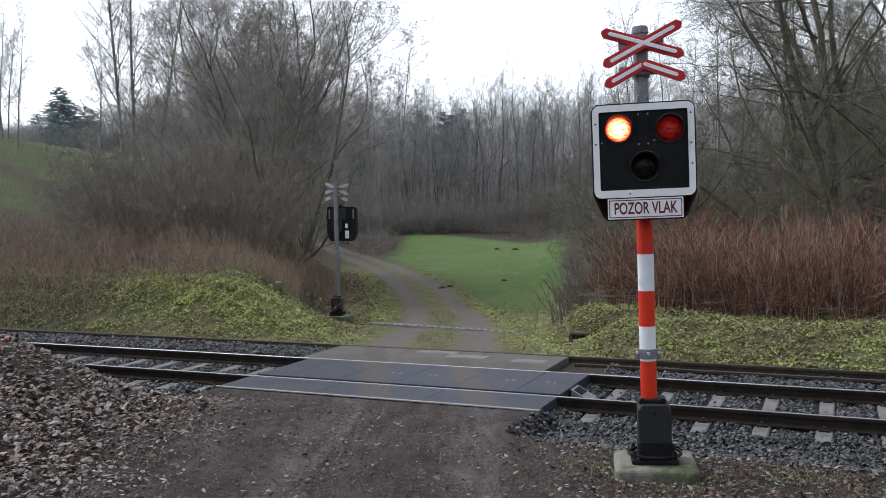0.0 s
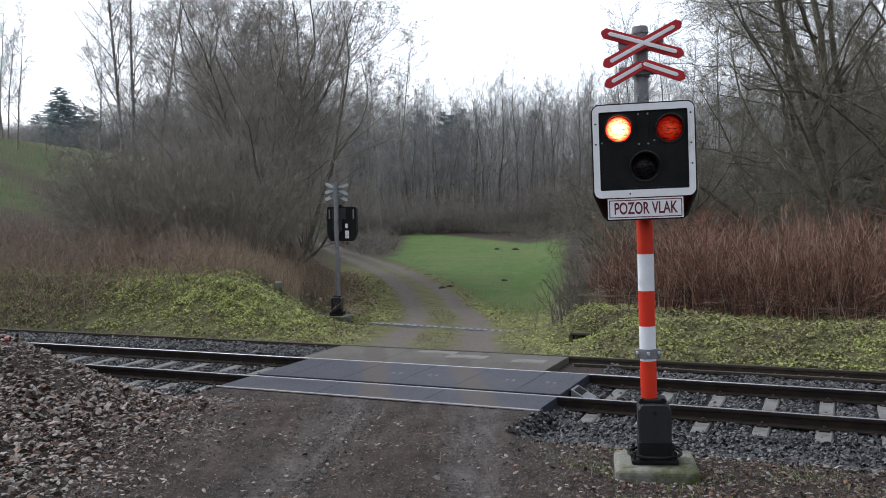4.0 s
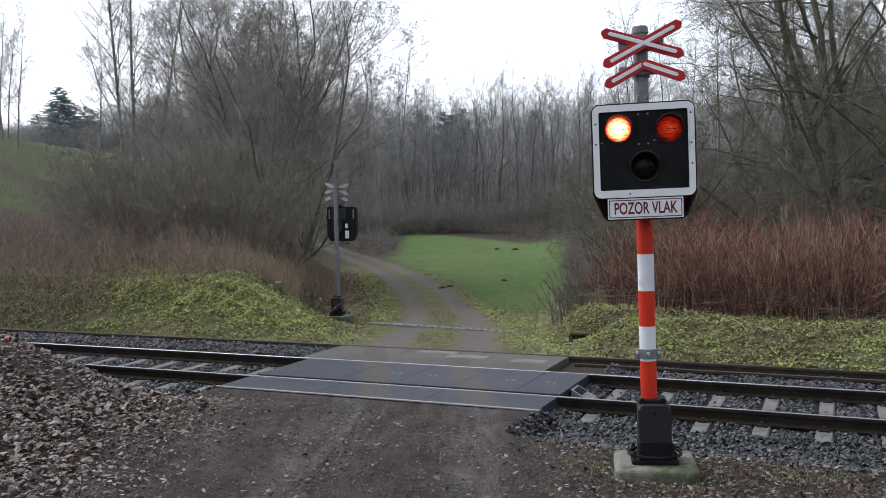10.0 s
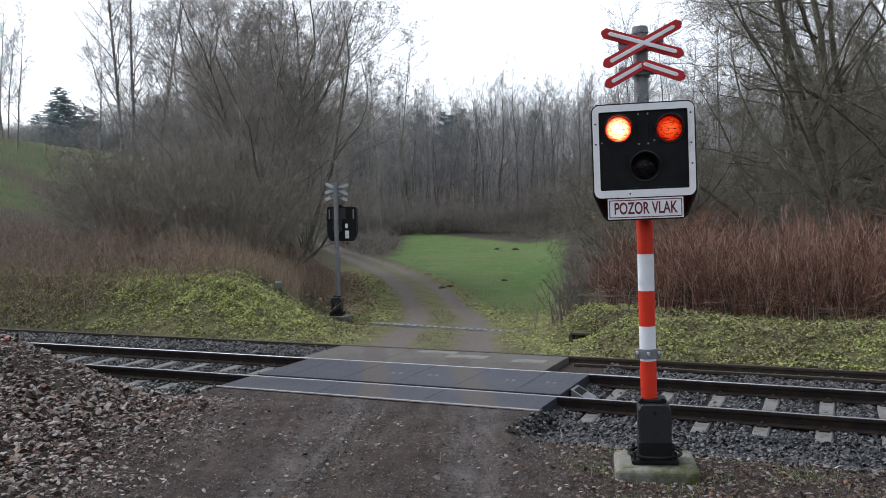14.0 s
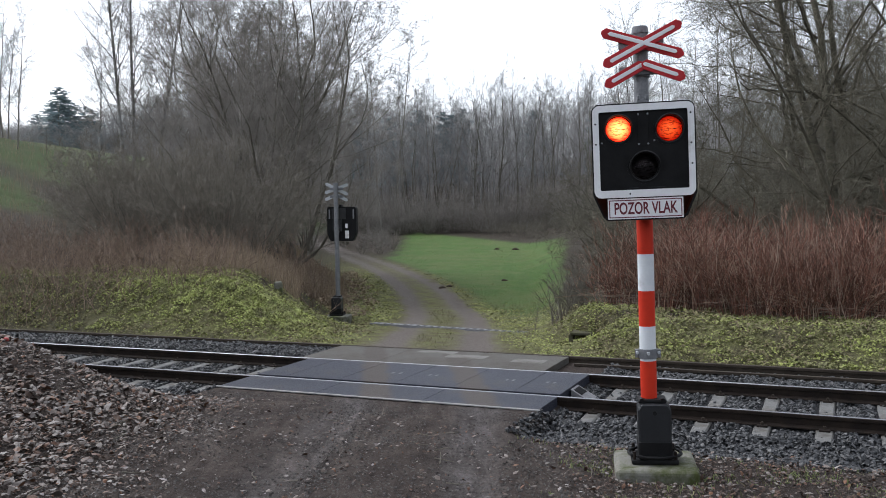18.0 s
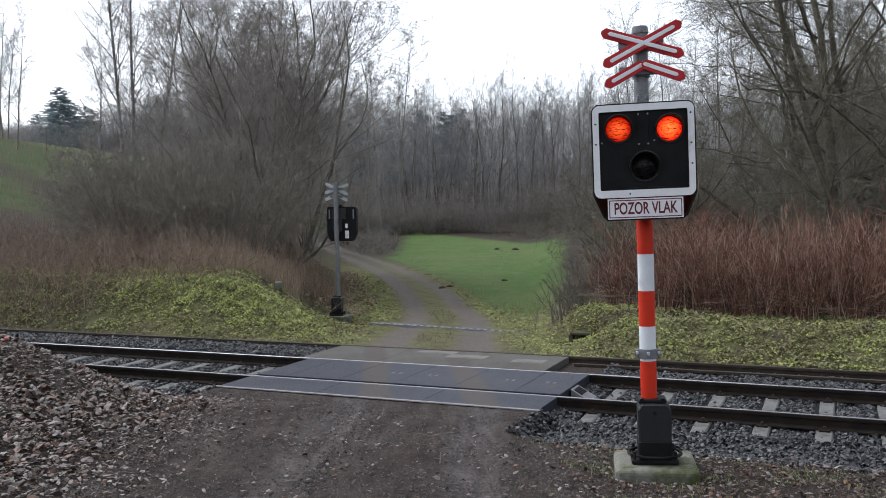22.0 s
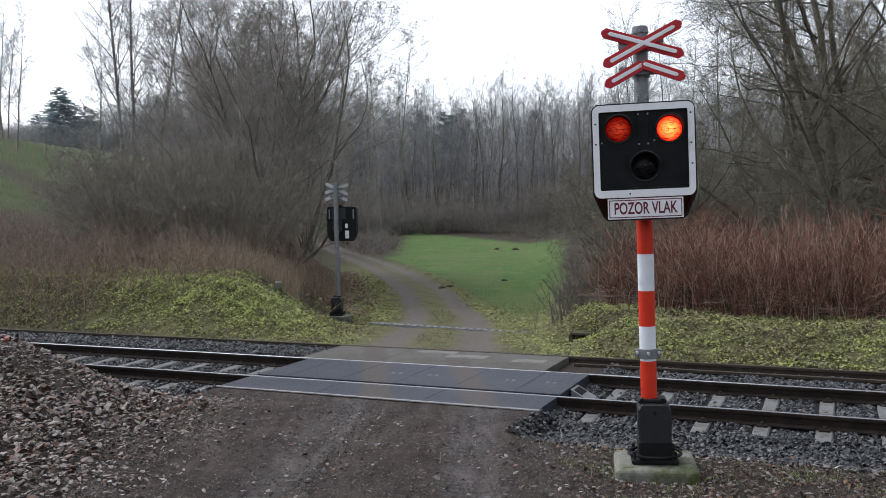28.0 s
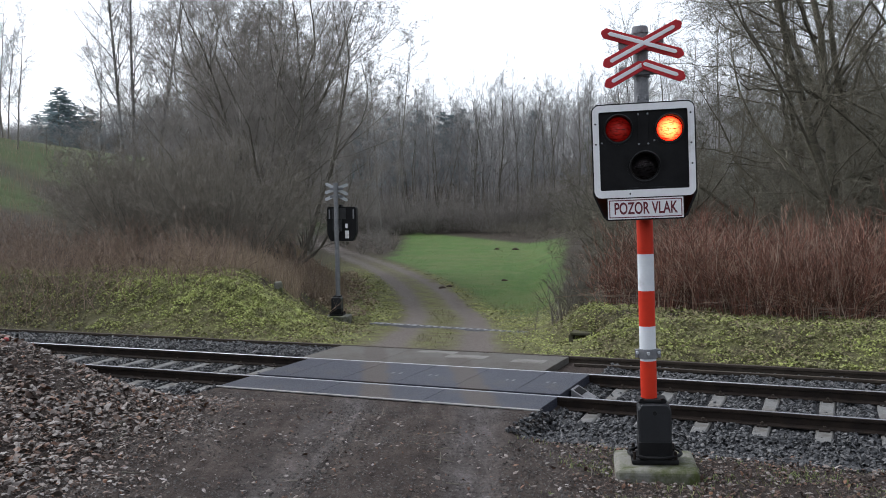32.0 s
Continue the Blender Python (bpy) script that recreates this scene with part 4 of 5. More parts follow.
        part("top_cowl", prism([(-0.02, 0.39), (0.0, 0.47), (0.10, 0.47), (0.13, 0.39)], -0.06, 0.05, 0.008), M["black"], head, "black cable cowl on top of the head")
        part("back_cover", box(-0.02, 0.24, 0.076, 0.16, -0.30, 0.03, 0.01, 1), M["grey_cover"], head)
        part("back_label", box(-0.20, -0.13, 0.163, 0.168, -0.20, -0.08, 0, 1), M["sign_white"], head)
        part("back_label", box(-0.21, -0.11, 0.080, 0.10, -0.50, -0.28, 0, 1), M["sign_white"], head)
        part("back_label", box(0.13, 0.16, 0.080, 0.10, -0.50, -0.25, 0, 1), M["sign_white"], head)
    return head


M["sign_dark"] = surface("dark_red_lettering", (0.10, 0.012, 0.022), (0.14, 0.02, 0.03), 9, 0.6, 0, 0)
near_signal = warning_signal(pose(1.712, 7.45, -0.037, 0, -0.95, 0), -9.5, True, 0.0, "flashing crossing signal on a red and white banded pole")
far_signal = warning_signal(pose(-2.88, 24.4, -0.74), 172, False, -0.11, "crossing signal on a plain grey pole, seen from behind")

# ---- woody plants ----
LIMBS_WILLOW = [(12, 42, 0.42, 0.05, 0.15, 6, 0.14), (9, 42, 0.46, 0.06, 0.14, 3, 0.08), (7, 42, 0.52, 0.06, 0.14, 2, 0.08), (4, 38, 0.65, 0.05, 0.1, 1, 0.1)]
LIMBS_SHRUB = [(7, 40, 0.5, 0.05, 0.14, 4, 0.1), (7, 42, 0.5, 0.05, 0.14, 2, 0.1), (9, 42, 0.6, 0.05, 0.12, 1, 0.1)]
LIMBS_FAR = [(6, 40, 0.5, 0.05, 0.14, 3, 0.1), (5, 42, 0.55, 0.05, 0.14, 2, 0.1), (3, 42, 0.6, 0.05, 0.12, 1, 0.1)]
LIMBS_BIRCH = [(34, 40, 0.24, 0.03, 0.07, 6, 0.2), (9, 38, 0.46, -0.01, 0.1, 3, 0.1), (7, 36, 0.6, -0.07, 0.1, 2, 0.1), (4, 32, 0.8, -0.12, 0.08, 1, 0.1)]
LIMBS_THIN = [(28, 40, 0.24, 0.03, 0.07, 5, 0.2), (8, 38, 0.46, -0.01, 0.1, 2, 0.1), (8, 36, 0.65, -0.07, 0.1, 1, 0.1)]
LIMBS_PALE = [(14, 34, 0.24, 0.04, 0.09, 5, 0.5), (7, 38, 0.45, 0.02, 0.12, 3, 0.12), (7, 38, 0.6, 0.0, 0.1, 1, 0.1)]
LIMBS_WOOD = [(18, 42, 0.32, 0.06, 0.1, 5, 0.26), (8, 40, 0.45, 0.05, 0.12, 3, 0.1), (8, 40, 0.6, 0.03, 0.1, 1, 0.1)]
LIMBS_OAK = [(16, 60, 0.4, 0.015, 0.15, 8, 0.12), (11, 48, 0.44, 0.01, 0.16, 4, 0.08), (9, 46, 0.5, 0.0, 0.14, 2, 0.08), (4, 42, 0.65, 0.0, 0.1, 1, 0.1)]
LIMBS_THORN = [(8, 55, 0.55, 0.0, 0.2, 5, 0.1), (8, 55, 0.5, 0.0, 0.18, 3, 0.1), (8, 55, 0.6, 0.0, 0.15, 1, 0.1)]


def fan(rng, n, lo, hi, short=0.6):
    """Stems that lean out from one stool, all round."""
    return [(rng.uniform(lo, hi), 360 * (i + rng.random()) / n, rng.uniform(short, 1.0)) for i in range(n)]


frng = random.Random(3)
VAR = {
    "willow": [bare_tree("willow", 11 + i, 10.5, 0.062, fan(frng, 7, 4, 26, 0.7), LIMBS_WILLOW, "bark_dark", "twig", 0.0052, 0.14, 0.05, 0.15) for i in range(2)],
    "bush": [bare_tree("bush", 31 + i, 4.2, 0.03, fan(frng, 7, 8, 46), LIMBS_SHRUB, "bark_dark", "twig_brown", 0.005, 0.1, 0.02, 0.1) for i in range(3)],
    "far_bush": [bare_tree("far_bush", 36 + i, 4.2, 0.03, fan(frng, 7, 8, 46), LIMBS_FAR, "bark_dark", "twig", 0.011, 0.1, 0.02, 0.1) for i in range(3)],
    "thorn": [bare_tree("thorn", 41 + i, 5.0, 0.045, fan(frng, 5, 10, 45), LIMBS_THORN, "bark_green", "twig_olive", 0.006, 0.15, 0.0, 0.1) for i in range(3)],
    "birch": [bare_tree("birch", 51 + i, 17, 0.11, [(2, 90 * i, 1.0)], LIMBS_BIRCH, "birch_grey", "twig", 0.0058, 0.028, 0.02) for i in range(2)],
    # far kinds take twig_far, whose colour holds the haze of distance
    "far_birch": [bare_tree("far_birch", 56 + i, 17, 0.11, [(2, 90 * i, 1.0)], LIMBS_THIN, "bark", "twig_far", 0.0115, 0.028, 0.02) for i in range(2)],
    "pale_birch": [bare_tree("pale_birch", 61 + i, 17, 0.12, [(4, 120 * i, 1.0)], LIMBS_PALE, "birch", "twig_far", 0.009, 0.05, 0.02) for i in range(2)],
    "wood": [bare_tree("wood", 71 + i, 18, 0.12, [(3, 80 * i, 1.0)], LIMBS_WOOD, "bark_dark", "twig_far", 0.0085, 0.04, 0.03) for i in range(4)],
    "oak": [bare_tree("oak", 91 + i, 15, 0.16, [(8, 170 + 60 * i, 1.0), (16, 20 + 60 * i, 0.8)], LIMBS_OAK, "bark_green", "twig_olive", 0.0052, 0.07, 0.02, 0.12) for i in range(2)],
}
MAIN_WILLOW = bare_tree("great_willow", 5, 11.6, 0.095, [(3, 60, 1.0), (23, 0, 0.85), (48, 4, 0.36), (25, 178, 0.9), (42, 190, 0.62), (11, 165, 1.0), (12, 20, 1.0), (30, 250, 0.7)], LIMBS_WILLOW, "bark_dark", "twig", 0.0055, 0.135, 0.045, 0.25)
MAIN_OAK = bare_tree("great_oak", 8, 17, 0.17, [(7, 180, 1.0), (15, 172, 0.85), (9, 15, 0.95), (24, 0, 0.8), (46, 182, 0.44), (62, 186, 0.34)], LIMBS_OAK, "bark_green", "twig_olive", 0.0052, 0.06, 0.012, 0.22)
TWIN_BIRCH = bare_tree("twin_birch", 53, 18.5, 0.115, [(1, 180, 1.0), (5, 0, 0.97)], LIMBS_BIRCH, "birch", "twig", 0.0055, 0.022, 0.02, 0.1)
LEAN_TRUNK = bare_tree("leaning_tree", 57, 12, 0.06, [(33, 182, 1.0)], LIMBS_OAK, "bark_green", "twig_olive", 0.005, 0.06, 0.02)
prng = random.Random(5)


def bearing(px, dist):
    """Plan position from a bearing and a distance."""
    return (px - 784) / 1589.0 * dist, dist


WILLOW = "bare grey willow with many stems on the bank"
OAK = "large bare tree with spreading drooping limbs"
BIRCH = "slender bare birch on the slope"
EDGE = "tall bare birch at the meadow edge"
for px, dist, made, name, turn, size, label, group in [
    (508, 33, MAIN_WILLOW, "willow_tree", 0, 1.05, "great bare willow with forked dark stems on the bank", "willow trees"),
    (1512, 25, MAIN_OAK, "bare_tree", 0, 1.0, "great bare tree with several trunks and long level limbs", "oak trees"),
    (233, 46, TWIN_BIRCH, "birch_tree", 0, 1.0, "tall birch with two white-footed trunks above the shrubs", "birch trees"),
    (1566, 22, LEAN_TRUNK, "bare_tree", 0, 1.0, "slender bare tree leaning over the canes", "oak trees"),
]:
    x, y = bearing(px, dist)
    plant_tree(made, x, y, turn, size, label, name, "tree", group)
for px, dist, kind, size, label in [
    (430, 34, "willow", 0.92, WILLOW), (392, 38, "willow", 0.74, WILLOW), (352, 41, "willow", 0.62, WILLOW), (505, 40, "willow", 1.3, WILLOW), (470, 38, "willow", 1.4, WILLOW), (505, 46, "willow", 1.45, WILLOW),
    (545, 66, "willow", 1.1, WILLOW), (612, 80, "willow", 0.95, WILLOW), (310, 44, "willow", 0.5, WILLOW), (535, 58, "willow", 1.05, WILLOW),
    (180, 60, "birch", 0.62, BIRCH), (330, 52, "birch", 0.8, BIRCH), (38, 60, "far_birch", 0.56, BIRCH), (22, 64, "far_birch", 0.55, BIRCH), (6, 66, "far_birch", 0.66, BIRCH), (-8, 61, "far_birch", 0.62, BIRCH), (-25, 62, "far_birch", 0.7, BIRCH), (14, 72, "far_birch", 0.7, BIRCH), (350, 56, "birch", 0.85, BIRCH),
    (700, 104, "far_birch", 1.35, EDGE), (676, 100, "far_birch", 1.2, EDGE), (722, 107, "far_birch", 1.15, EDGE), (652, 104, "far_birch", 1.1, EDGE), (768, 112, "far_birch", 1.05, EDGE),
    (838, 110, "pale_birch", 1.0, "pale leaning birch at the wood edge"), (853, 111, "pale_birch", 1.05, "pale leaning birch at the wood edge"), (868, 112, "pale_birch", 1.1, "pale birch at the wood edge"), (876, 110, "pale_birch", 1.05, "pale birch at the wood edge"), (752, 113, "pale_birch", 0.95, "pale birch at the wood edge"), (806, 112, "pale_birch", 0.9, "pale birch at the wood edge"),
    (940, 110, "wood", 1.0, "dark bare tree at the wood edge"), (985, 112, "wood", 0.98, "dark bare tree at the wood edge"), (885, 113, "wood", 1.12, "tall bare tree at the wood edge"), (915, 115, "wood", 1.12, "tall bare tree at the wood edge"), (862, 116, "wood", 1.05, "tall bare tree at the wood edge"),
    (1600, 27, "oak", 1.0, OAK), (1545, 29, "oak", 1.05, OAK), (1450, 36, "oak", 0.85, OAK), (1490, 38, "oak", 1.15, OAK), (1575, 34, "oak", 1.1, OAK), (1520, 45, "oak", 1.2, OAK), (1320, 50, "oak", 0.6, OAK), (1215, 62, "oak", 0.6, OAK),
    (1400, 46, "oak", 0.85, OAK), (1100, 80, "oak", 0.62, OAK), (1365, 56, "oak", 0.8, OAK),
]:
    x, y = bearing(px, dist)
    plant_tree(prng.choice(VAR[kind]), x, y, prng.uniform(0, 360), size, label, {"oak": "bare_tree"}.get(kind, kind + "_tree"), "tree", kind + " trees")
x, y = bearing(264, 44)
plant_tree(VAR["birch"][0], x, y, 40, 0.95, "leaning white-barked birch above the shrubs", "birch_tree", "tree", "birch trees", lean=7.0)


def shrubs(n, kind, px, dist, size, label, group):
    """Shrubs spread over a sector of bearings and distances."""
    for _ in range(n):
        x, y = bearing(prng.uniform(*px), prng.uniform(*dist))
        plant_tree(prng.choice(VAR[kind]), x, y, prng.uniform(0, 360), prng.uniform(*size), label, "shrub", "shrub", group)


shrubs(26, "bush", (150, 440), (25, 30), (0.6, 1.0), "dense bare shrub on the bank", "shrubs on the bank")
shrubs(26, "bush", (150, 455), (31, 40), (0.7, 1.15), "dense bare shrub on the bank", "shrubs on the bank")
shrubs(9, "bush", (450, 520), (42, 56), (0.8, 1.2), "dense bare shrub on the bank", "shrubs on the bank")
shrubs(44, "thorn", (1120, 1700), (24, 46), (0.7, 1.25), "dense bare thorn shrub below the trees", "shrubs below the trees")
shrubs(22, "bush", (1070, 1700), (28, 46), (0.75, 1.3), "dense bare shrub below the trees", "shrubs below the trees")
shrubs(130, "far_bush", (600, 1120), (106, 126), (0.9, 1.7), "bare shrub at the wood edge", "shrubs at the wood edge")
shrubs(60, "far_bush", (640, 1010), (102, 109), (0.7, 1.3), "bare shrub at the wood edge", "shrubs at the wood edge")
shrubs(24, "far_bush", (632, 700), (66, 96), (0.22, 0.45), "low brown shrub between lane and meadow", "shrubs beside the lane")
for i in range(18):
    px = prng.uniform(870, 1010)
    x, y = bearing(px, prng.uniform(84, 100) + 0.09 * (960 - px))
    plant_tree(prng.choice(VAR["bush"]), x, y, prng.uniform(0, 360), prng.uniform(0.3, 0.6), "bare shrub at the wood edge", "shrub", "shrub", "shrubs at the wood edge")
for i in range(284):
    px = prng.uniform(-150, 1720) if i < 240 else prng.uniform(640, 1030)
    if 560 < px < 1080:
        dist = 112 + 80 * prng.random() ** 1.3
    else:
        dist = prng.uniform(62, 150)
    low = 1.0
    if px < 345:
        dist, low = prng.uniform(100, 150), prng.uniform(0.4, 0.6) if px > 200 else prng.uniform(0.22, 0.38)
    x, y = bearing(px, dist)
    kind = "pale_birch" if prng.random() < 0.08 else "wood"
    plant_tree(prng.choice(VAR[kind]), x, y, prng.uniform(0, 360), low * prng.uniform(0.75, 1.1), "bare woodland tree behind the meadow" if kind == "wood" else "pale woodland birch behind the meadow", "woodland_tree", "tree", "woodland trees", lean=prng.uniform(-4, 4))


# ---- conifers far off ----
def conifer_meshes(seed, height):
    rng = random.Random(seed)
    tr, cr = Tubes(), Tubes()
    tr.limb([Vector((0, 0, -0.2)), Vector((0, 0, height * 0.5)), Vector((0, 0, height))], height * 0.014, 0.02, 6)
    for i in range(120):
        t = 0.2 + 0.8 * i / 120
        a = rng.uniform(0, 6.28)
        ln = height * 0.34 * (1.02 - t) ** 0.5 * rng.uniform(0.55, 1.15) + 0.15
        pts = wander(rng, Vector((0, 0, height * t)), Vector((math.cos(a), math.sin(a), 0.15)), ln, 4, 0.08, -0.05)
        cr.limb(pts, 0.05, 0.02, 3)
        for k in range(9):
            p, d = along(pts, 0.15 + 0.85 * k / 9)
            for sgn in (-1, 1):
                side = Vector((-d.y, d.x, rng.uniform(-0.5, 0.2))) * sgn + d * 0.5
                cr.limb([p, p + side.normalized() * ln * 0.28], 0.07, 0.02, 3)
    out = []
    for nm, tb, mt in (("trunk", tr, "bark"), ("crown", cr, "pine")):
        me = bpy.data.meshes.new("conifer_" + nm)
        me.from_pydata(tb.v, [], tb.f)
        me.materials.append(M[mt])
        out.append(me)
    return out


CONIFER = [conifer_meshes(3, 14), conifer_meshes(4, 12)]
for px, dist, size in [(112, 105, 0.62), (122, 108, 0.72), (140, 110, 0.62), (98, 112, 0.55), (158, 112, 0.6), (72, 118, 0.5), (172, 110, 0.55), (790, 150, 1.25), (802, 152, 1.2), (820, 156, 1.1), (690, 148, 1.0), (950, 160, 1.05), (640, 140, 1.1), (1060, 150, 1.0), (745, 150, 1.1)]:
    x, y = bearing(px, dist)
    plant_tree(prng.choice(CONIFER), x, y, prng.uniform(0, 360), size, "dark green conifer among the bare trees", "conifer", "tree", "conifers")


# ---- canes, stalks and brambles ----
def stems(name, places, material, height, lean, twigs, rng, label, category, radius=0.007, segs=4, up=0.0, bend=0.08):
    tb = Tubes()
    for x, y in places:
        h = height * rng.uniform(0.5, 1.1) * (0.85 + 0.25 * float(wavy(x, y, 0.9, 3.0)))
        a = rng.uniform(0, 6.28)
        ln = abs(rng.gauss(0, lean))
        p = at_ground(x, y) - Vector((0, 0, 0.05))
        pts = wander(rng, p, Vector((math.cos(a) * ln, math.sin(a) * ln, 1)), h, segs, bend, up)
        r = radius * rng.uniform(0.6, 1.3)
        tb.limb(pts, r, r * 0.35, 3)
        for _ in range(twigs):
            q, d = along(pts, rng.uniform(0.3, 0.95))
            b = rng.uniform(0, 6.28)
            tb.limb(wander(rng, q, d + Vector((math.cos(b), math.sin(b), 0.2)) * 0.9, h * rng.uniform(0.1, 0.25), 1, 0.1), r * 0.5, r * 0.2, 3)
    ob = raw(name, tb.v, tb.f, material)
    return tagged(ob, label, category, kind="stuff")


crng = random.Random(21)
def cane_stool(seed, canes, height, lean, twigs):
    """One stool of bare canes that fan out of the ground and fork into fine twigs."""
    rng = random.Random(seed)
    tb = Tubes()
    for i in range(canes):
        a = rng.uniform(0, 6.28)
        h, ln = height * rng.uniform(0.55, 1.1), abs(rng.gauss(0, lean))
        out = Vector((math.cos(a), math.sin(a), 0))
        pts = wander(rng, out * rng.uniform(0, 0.22) - Vector((0, 0, 0.1)), out * ln + Vector((0, 0, 1)), h, 5, 0.1, 0.02)
        r = rng.uniform(0.0055, 0.0115)
        tb.limb(pts, r, r * 0.4, 3)
        for _ in range(twigs):
            q, d = along(pts, rng.uniform(0.3, 0.97))
            tw = wander(rng, q, d + aside(rng, d) * 0.6, h * rng.uniform(0.14, 0.34), 2, 0.12, 0.05)
            tb.limb(tw, r * 0.5, r * 0.25, 3)
            for _ in range(2):
                q2, d2 = along(tw, rng.uniform(0.2, 0.8))
                tb.limb([q2, q2 + (d2 + aside(rng, d2) * 0.6).normalized() * h * rng.uniform(0.06, 0.15)], r * 0.32, r * 0.2, 3)
    me = bpy.data.meshes.new("cane_bush")
    me.from_pydata(tb.v, [], tb.f)
    me.materials.append(M["cane"])
    return me


STOOLS = [cane_stool(200 + i, 13, 2.0, 0.3, 8) for i in range(6)]
placed = 0
while placed < 240:
    u, v = crng.random(), crng.random() ** 1.5
    s = 0.0 + 9.0 * u
    w = max(8.7 - 0.5 * (s + 0.9) * float(smooth(9, 3, s)) + 6.0 * v + crng.gauss(0, 0.25), 5.6)
    if crng.random() > 0.3 + 0.7 * float(smooth(0.0, 1.2, s)):
        continue
    x, y = to_xy(s, w)
    st = new("cane_bush", crng.choice(STOOLS))
    k = crng.uniform(0.62, 1.02) * (0.92 + 0.18 * float(wavy(x, y, 0.9, 3.0)))
    st.matrix_basis = Matrix.Translation(at_ground(x, y)) @ pose(0, 0, 0, 0, 0, crng.uniform(0, 360)) @ Matrix.Diagonal((1, 1, k, 1))
    tagged(st, "bare bush of red-brown canes in the thicket", "bush", "canes behind the bank")
    placed += 1

spots = [(2.72 + crng.gauss(0, 0.24), 19.2 + crng.gauss(0, 0.2)) for _ in range(90)]
b = stems("bush", spots, M["bark_dark"], 1.75, 0.5, 8, crng, "small bare bush of dark stems at the meadow edge", "shrub", 0.009)
b["kind"] = ""

spots = []
while len(spots) < 1900:
    px, d = crng.uniform(300, 640), crng.uniform(20.5, 27)
    x, y = bearing(px, d)
    if x < road_x(y) - road_half(y) - 0.5 and (px < 530 or (d > 25.5 and px < 572)):
        spots.append((x, y))
while len(spots) < 3300:
    x, y = bearing(crng.uniform(500, 608), crng.uniform(25.5, 40))
    if x < road_x(y) - road_half(y) - 0.6:
        spots.append((x, y))
stems("dry_stalks", spots, M["dry"], 0.8, 0.2, 3, crng, "dry tan stalks of dead herbs on the bank top", "dry herbs", 0.006, 3)
spots = []
while len(spots) < 2600:
    px, d = crng.uniform(-120, 420), crng.uniform(18.5, 30)
    x, y = bearing(px, d)
    spots.append((x, y))
stems("bramble_tangle", spots, M["bramble"], 1.5, 0.55, 4, crng, "tangle of brown brambles and dead stems on the bank", "brambles", 0.007, 5, -0.16, 0.14)
spots = []
while len(spots) < 600:
    px, d = crng.uniform(150, 560), crng.uniform(22, 30)
    x, y = bearing(px, d)
    spots.append((x, y))
stems("bramble_tangle", spots, M["bramble"], 1.7, 0.5, 5, crng, "reddish bare stems among the shrubs on the bank", "brambles", 0.008, 5, -0.05, 0.12)

spots = []
while len(spots) < 1000:
    x, y = bearing(crng.uniform(-80, 270), crng.uniform(33, 66))
    spots.append((x, y))
stems("dry_stalks", spots, M["dry"], 0.9, 0.3, 3, crng, "dry tan stalks and brush on the grassy hillside", "dry herbs", 0.01, 3)

# ---- loose cover: stones, leaves, moss, grass ----
nrng = np.random.default_rng(7)


def sprinkle(n, s0, s1, w0, w1):
    s, w = nrng.uniform(s0, s1, n), nrng.uniform(w0, w1, n)
    wc = w + TRACK_C * s * s
    return s, w, s * CA - wc * SA, TRACK_Y + s * SA + wc * CA


SLEEPERS = np.array(sorted([1.898 + 0.616 * k for k in range(0, 30)] + [-7.804 + 0.616 * k for k in range(-50, 9)]))
for s0, s1, n, lab in ((1.46, 9.0, 27000, ""), (-13.0, -2.88, 24000, "")):
    s, w, x, y = sprinkle(n, s0, s1, -1.85, 2.8)
    near = np.abs(SLEEPERS[:, None] - s[None]).min(0)
    keep = ~((near < 0.12) & (w > -0.52) & (w < 2.02) & (nrng.random(n) > 0.05)) & (np.abs(w) > 0.085) & (np.abs(w - 1.502) > 0.085) & ((np.abs(w - 2.58) > 0.05) | (s < 0))
    keep &= ~((s > 1.0) & (s < 1.75) & (w > -0.7) & (w < 1.5) & (s < 1.5))
    x, y, w = x[keep], y[keep], w[keep]
    size = nrng.uniform(0.015, 0.036, len(x))
    z = ground_z(x, y) + size * nrng.uniform(0.0, 0.7, len(x)) + 0.015 * smooth(1.7, 2.3, w)
    scatter_pieces("ballast", x, y, z, size, STONE_V, STONE_F, nrng, M["stone"], 0.8, 0.7, 0.3, label="loose dark grey crushed stone between the sleepers", category="ballast")


def leaves_over(n, box_xy, size, weight, material, name, label, category, lift=0.012, tilt=0.35, shape=(LEAF_V, LEAF_F), flat=1.0):
    x = nrng.uniform(box_xy[0], box_xy[1], n)
    y = nrng.uniform(box_xy[2], box_xy[3], n)
    keep = nrng.random(n) < weight(x, y)
    x, y = x[keep], y[keep]
    sz = nrng.uniform(size[0], size[1], len(x))
    z = ground_z(x, y) + lift + nrng.uniform(0, lift, len(x))
    scatter_pieces(name, x, y, z, sz, shape[0], shape[1], nrng, material, flat, tilt, 0.3, label=label, category=category)


def litter_weight(x, y):
    s, w = to_sw(x, y)
    off = x - road_x(y)
    left = smooth(-1.0, -2.4, off + 0.25 * wavy(x, y, 0.6)) * np.clip(0.62 + 0.3 * wavy(x, y, 0.35, 1.0), 0.2, 0.95)
    right = smooth(1.3, 2.6, off) * 0.35
    road = 0.055 * np.clip(0.6 + 1.4 * wavy(x, y, 0.3), 0, 3)
    bed = smooth(-1.2, -1.9, w + 0.2 * wavy(x, y, 0.4))
    return np.maximum(np.maximum(left, right), road) * bed


leaves_over(125000, (-8.0, 5.5, 3.5, 13.5), (0.009, 0.030), litter_weight, M["leaves"], "leaf_litter", "wet brown and grey fallen leaves on the lane edge", "leaf litter", 0.012, 0.3)


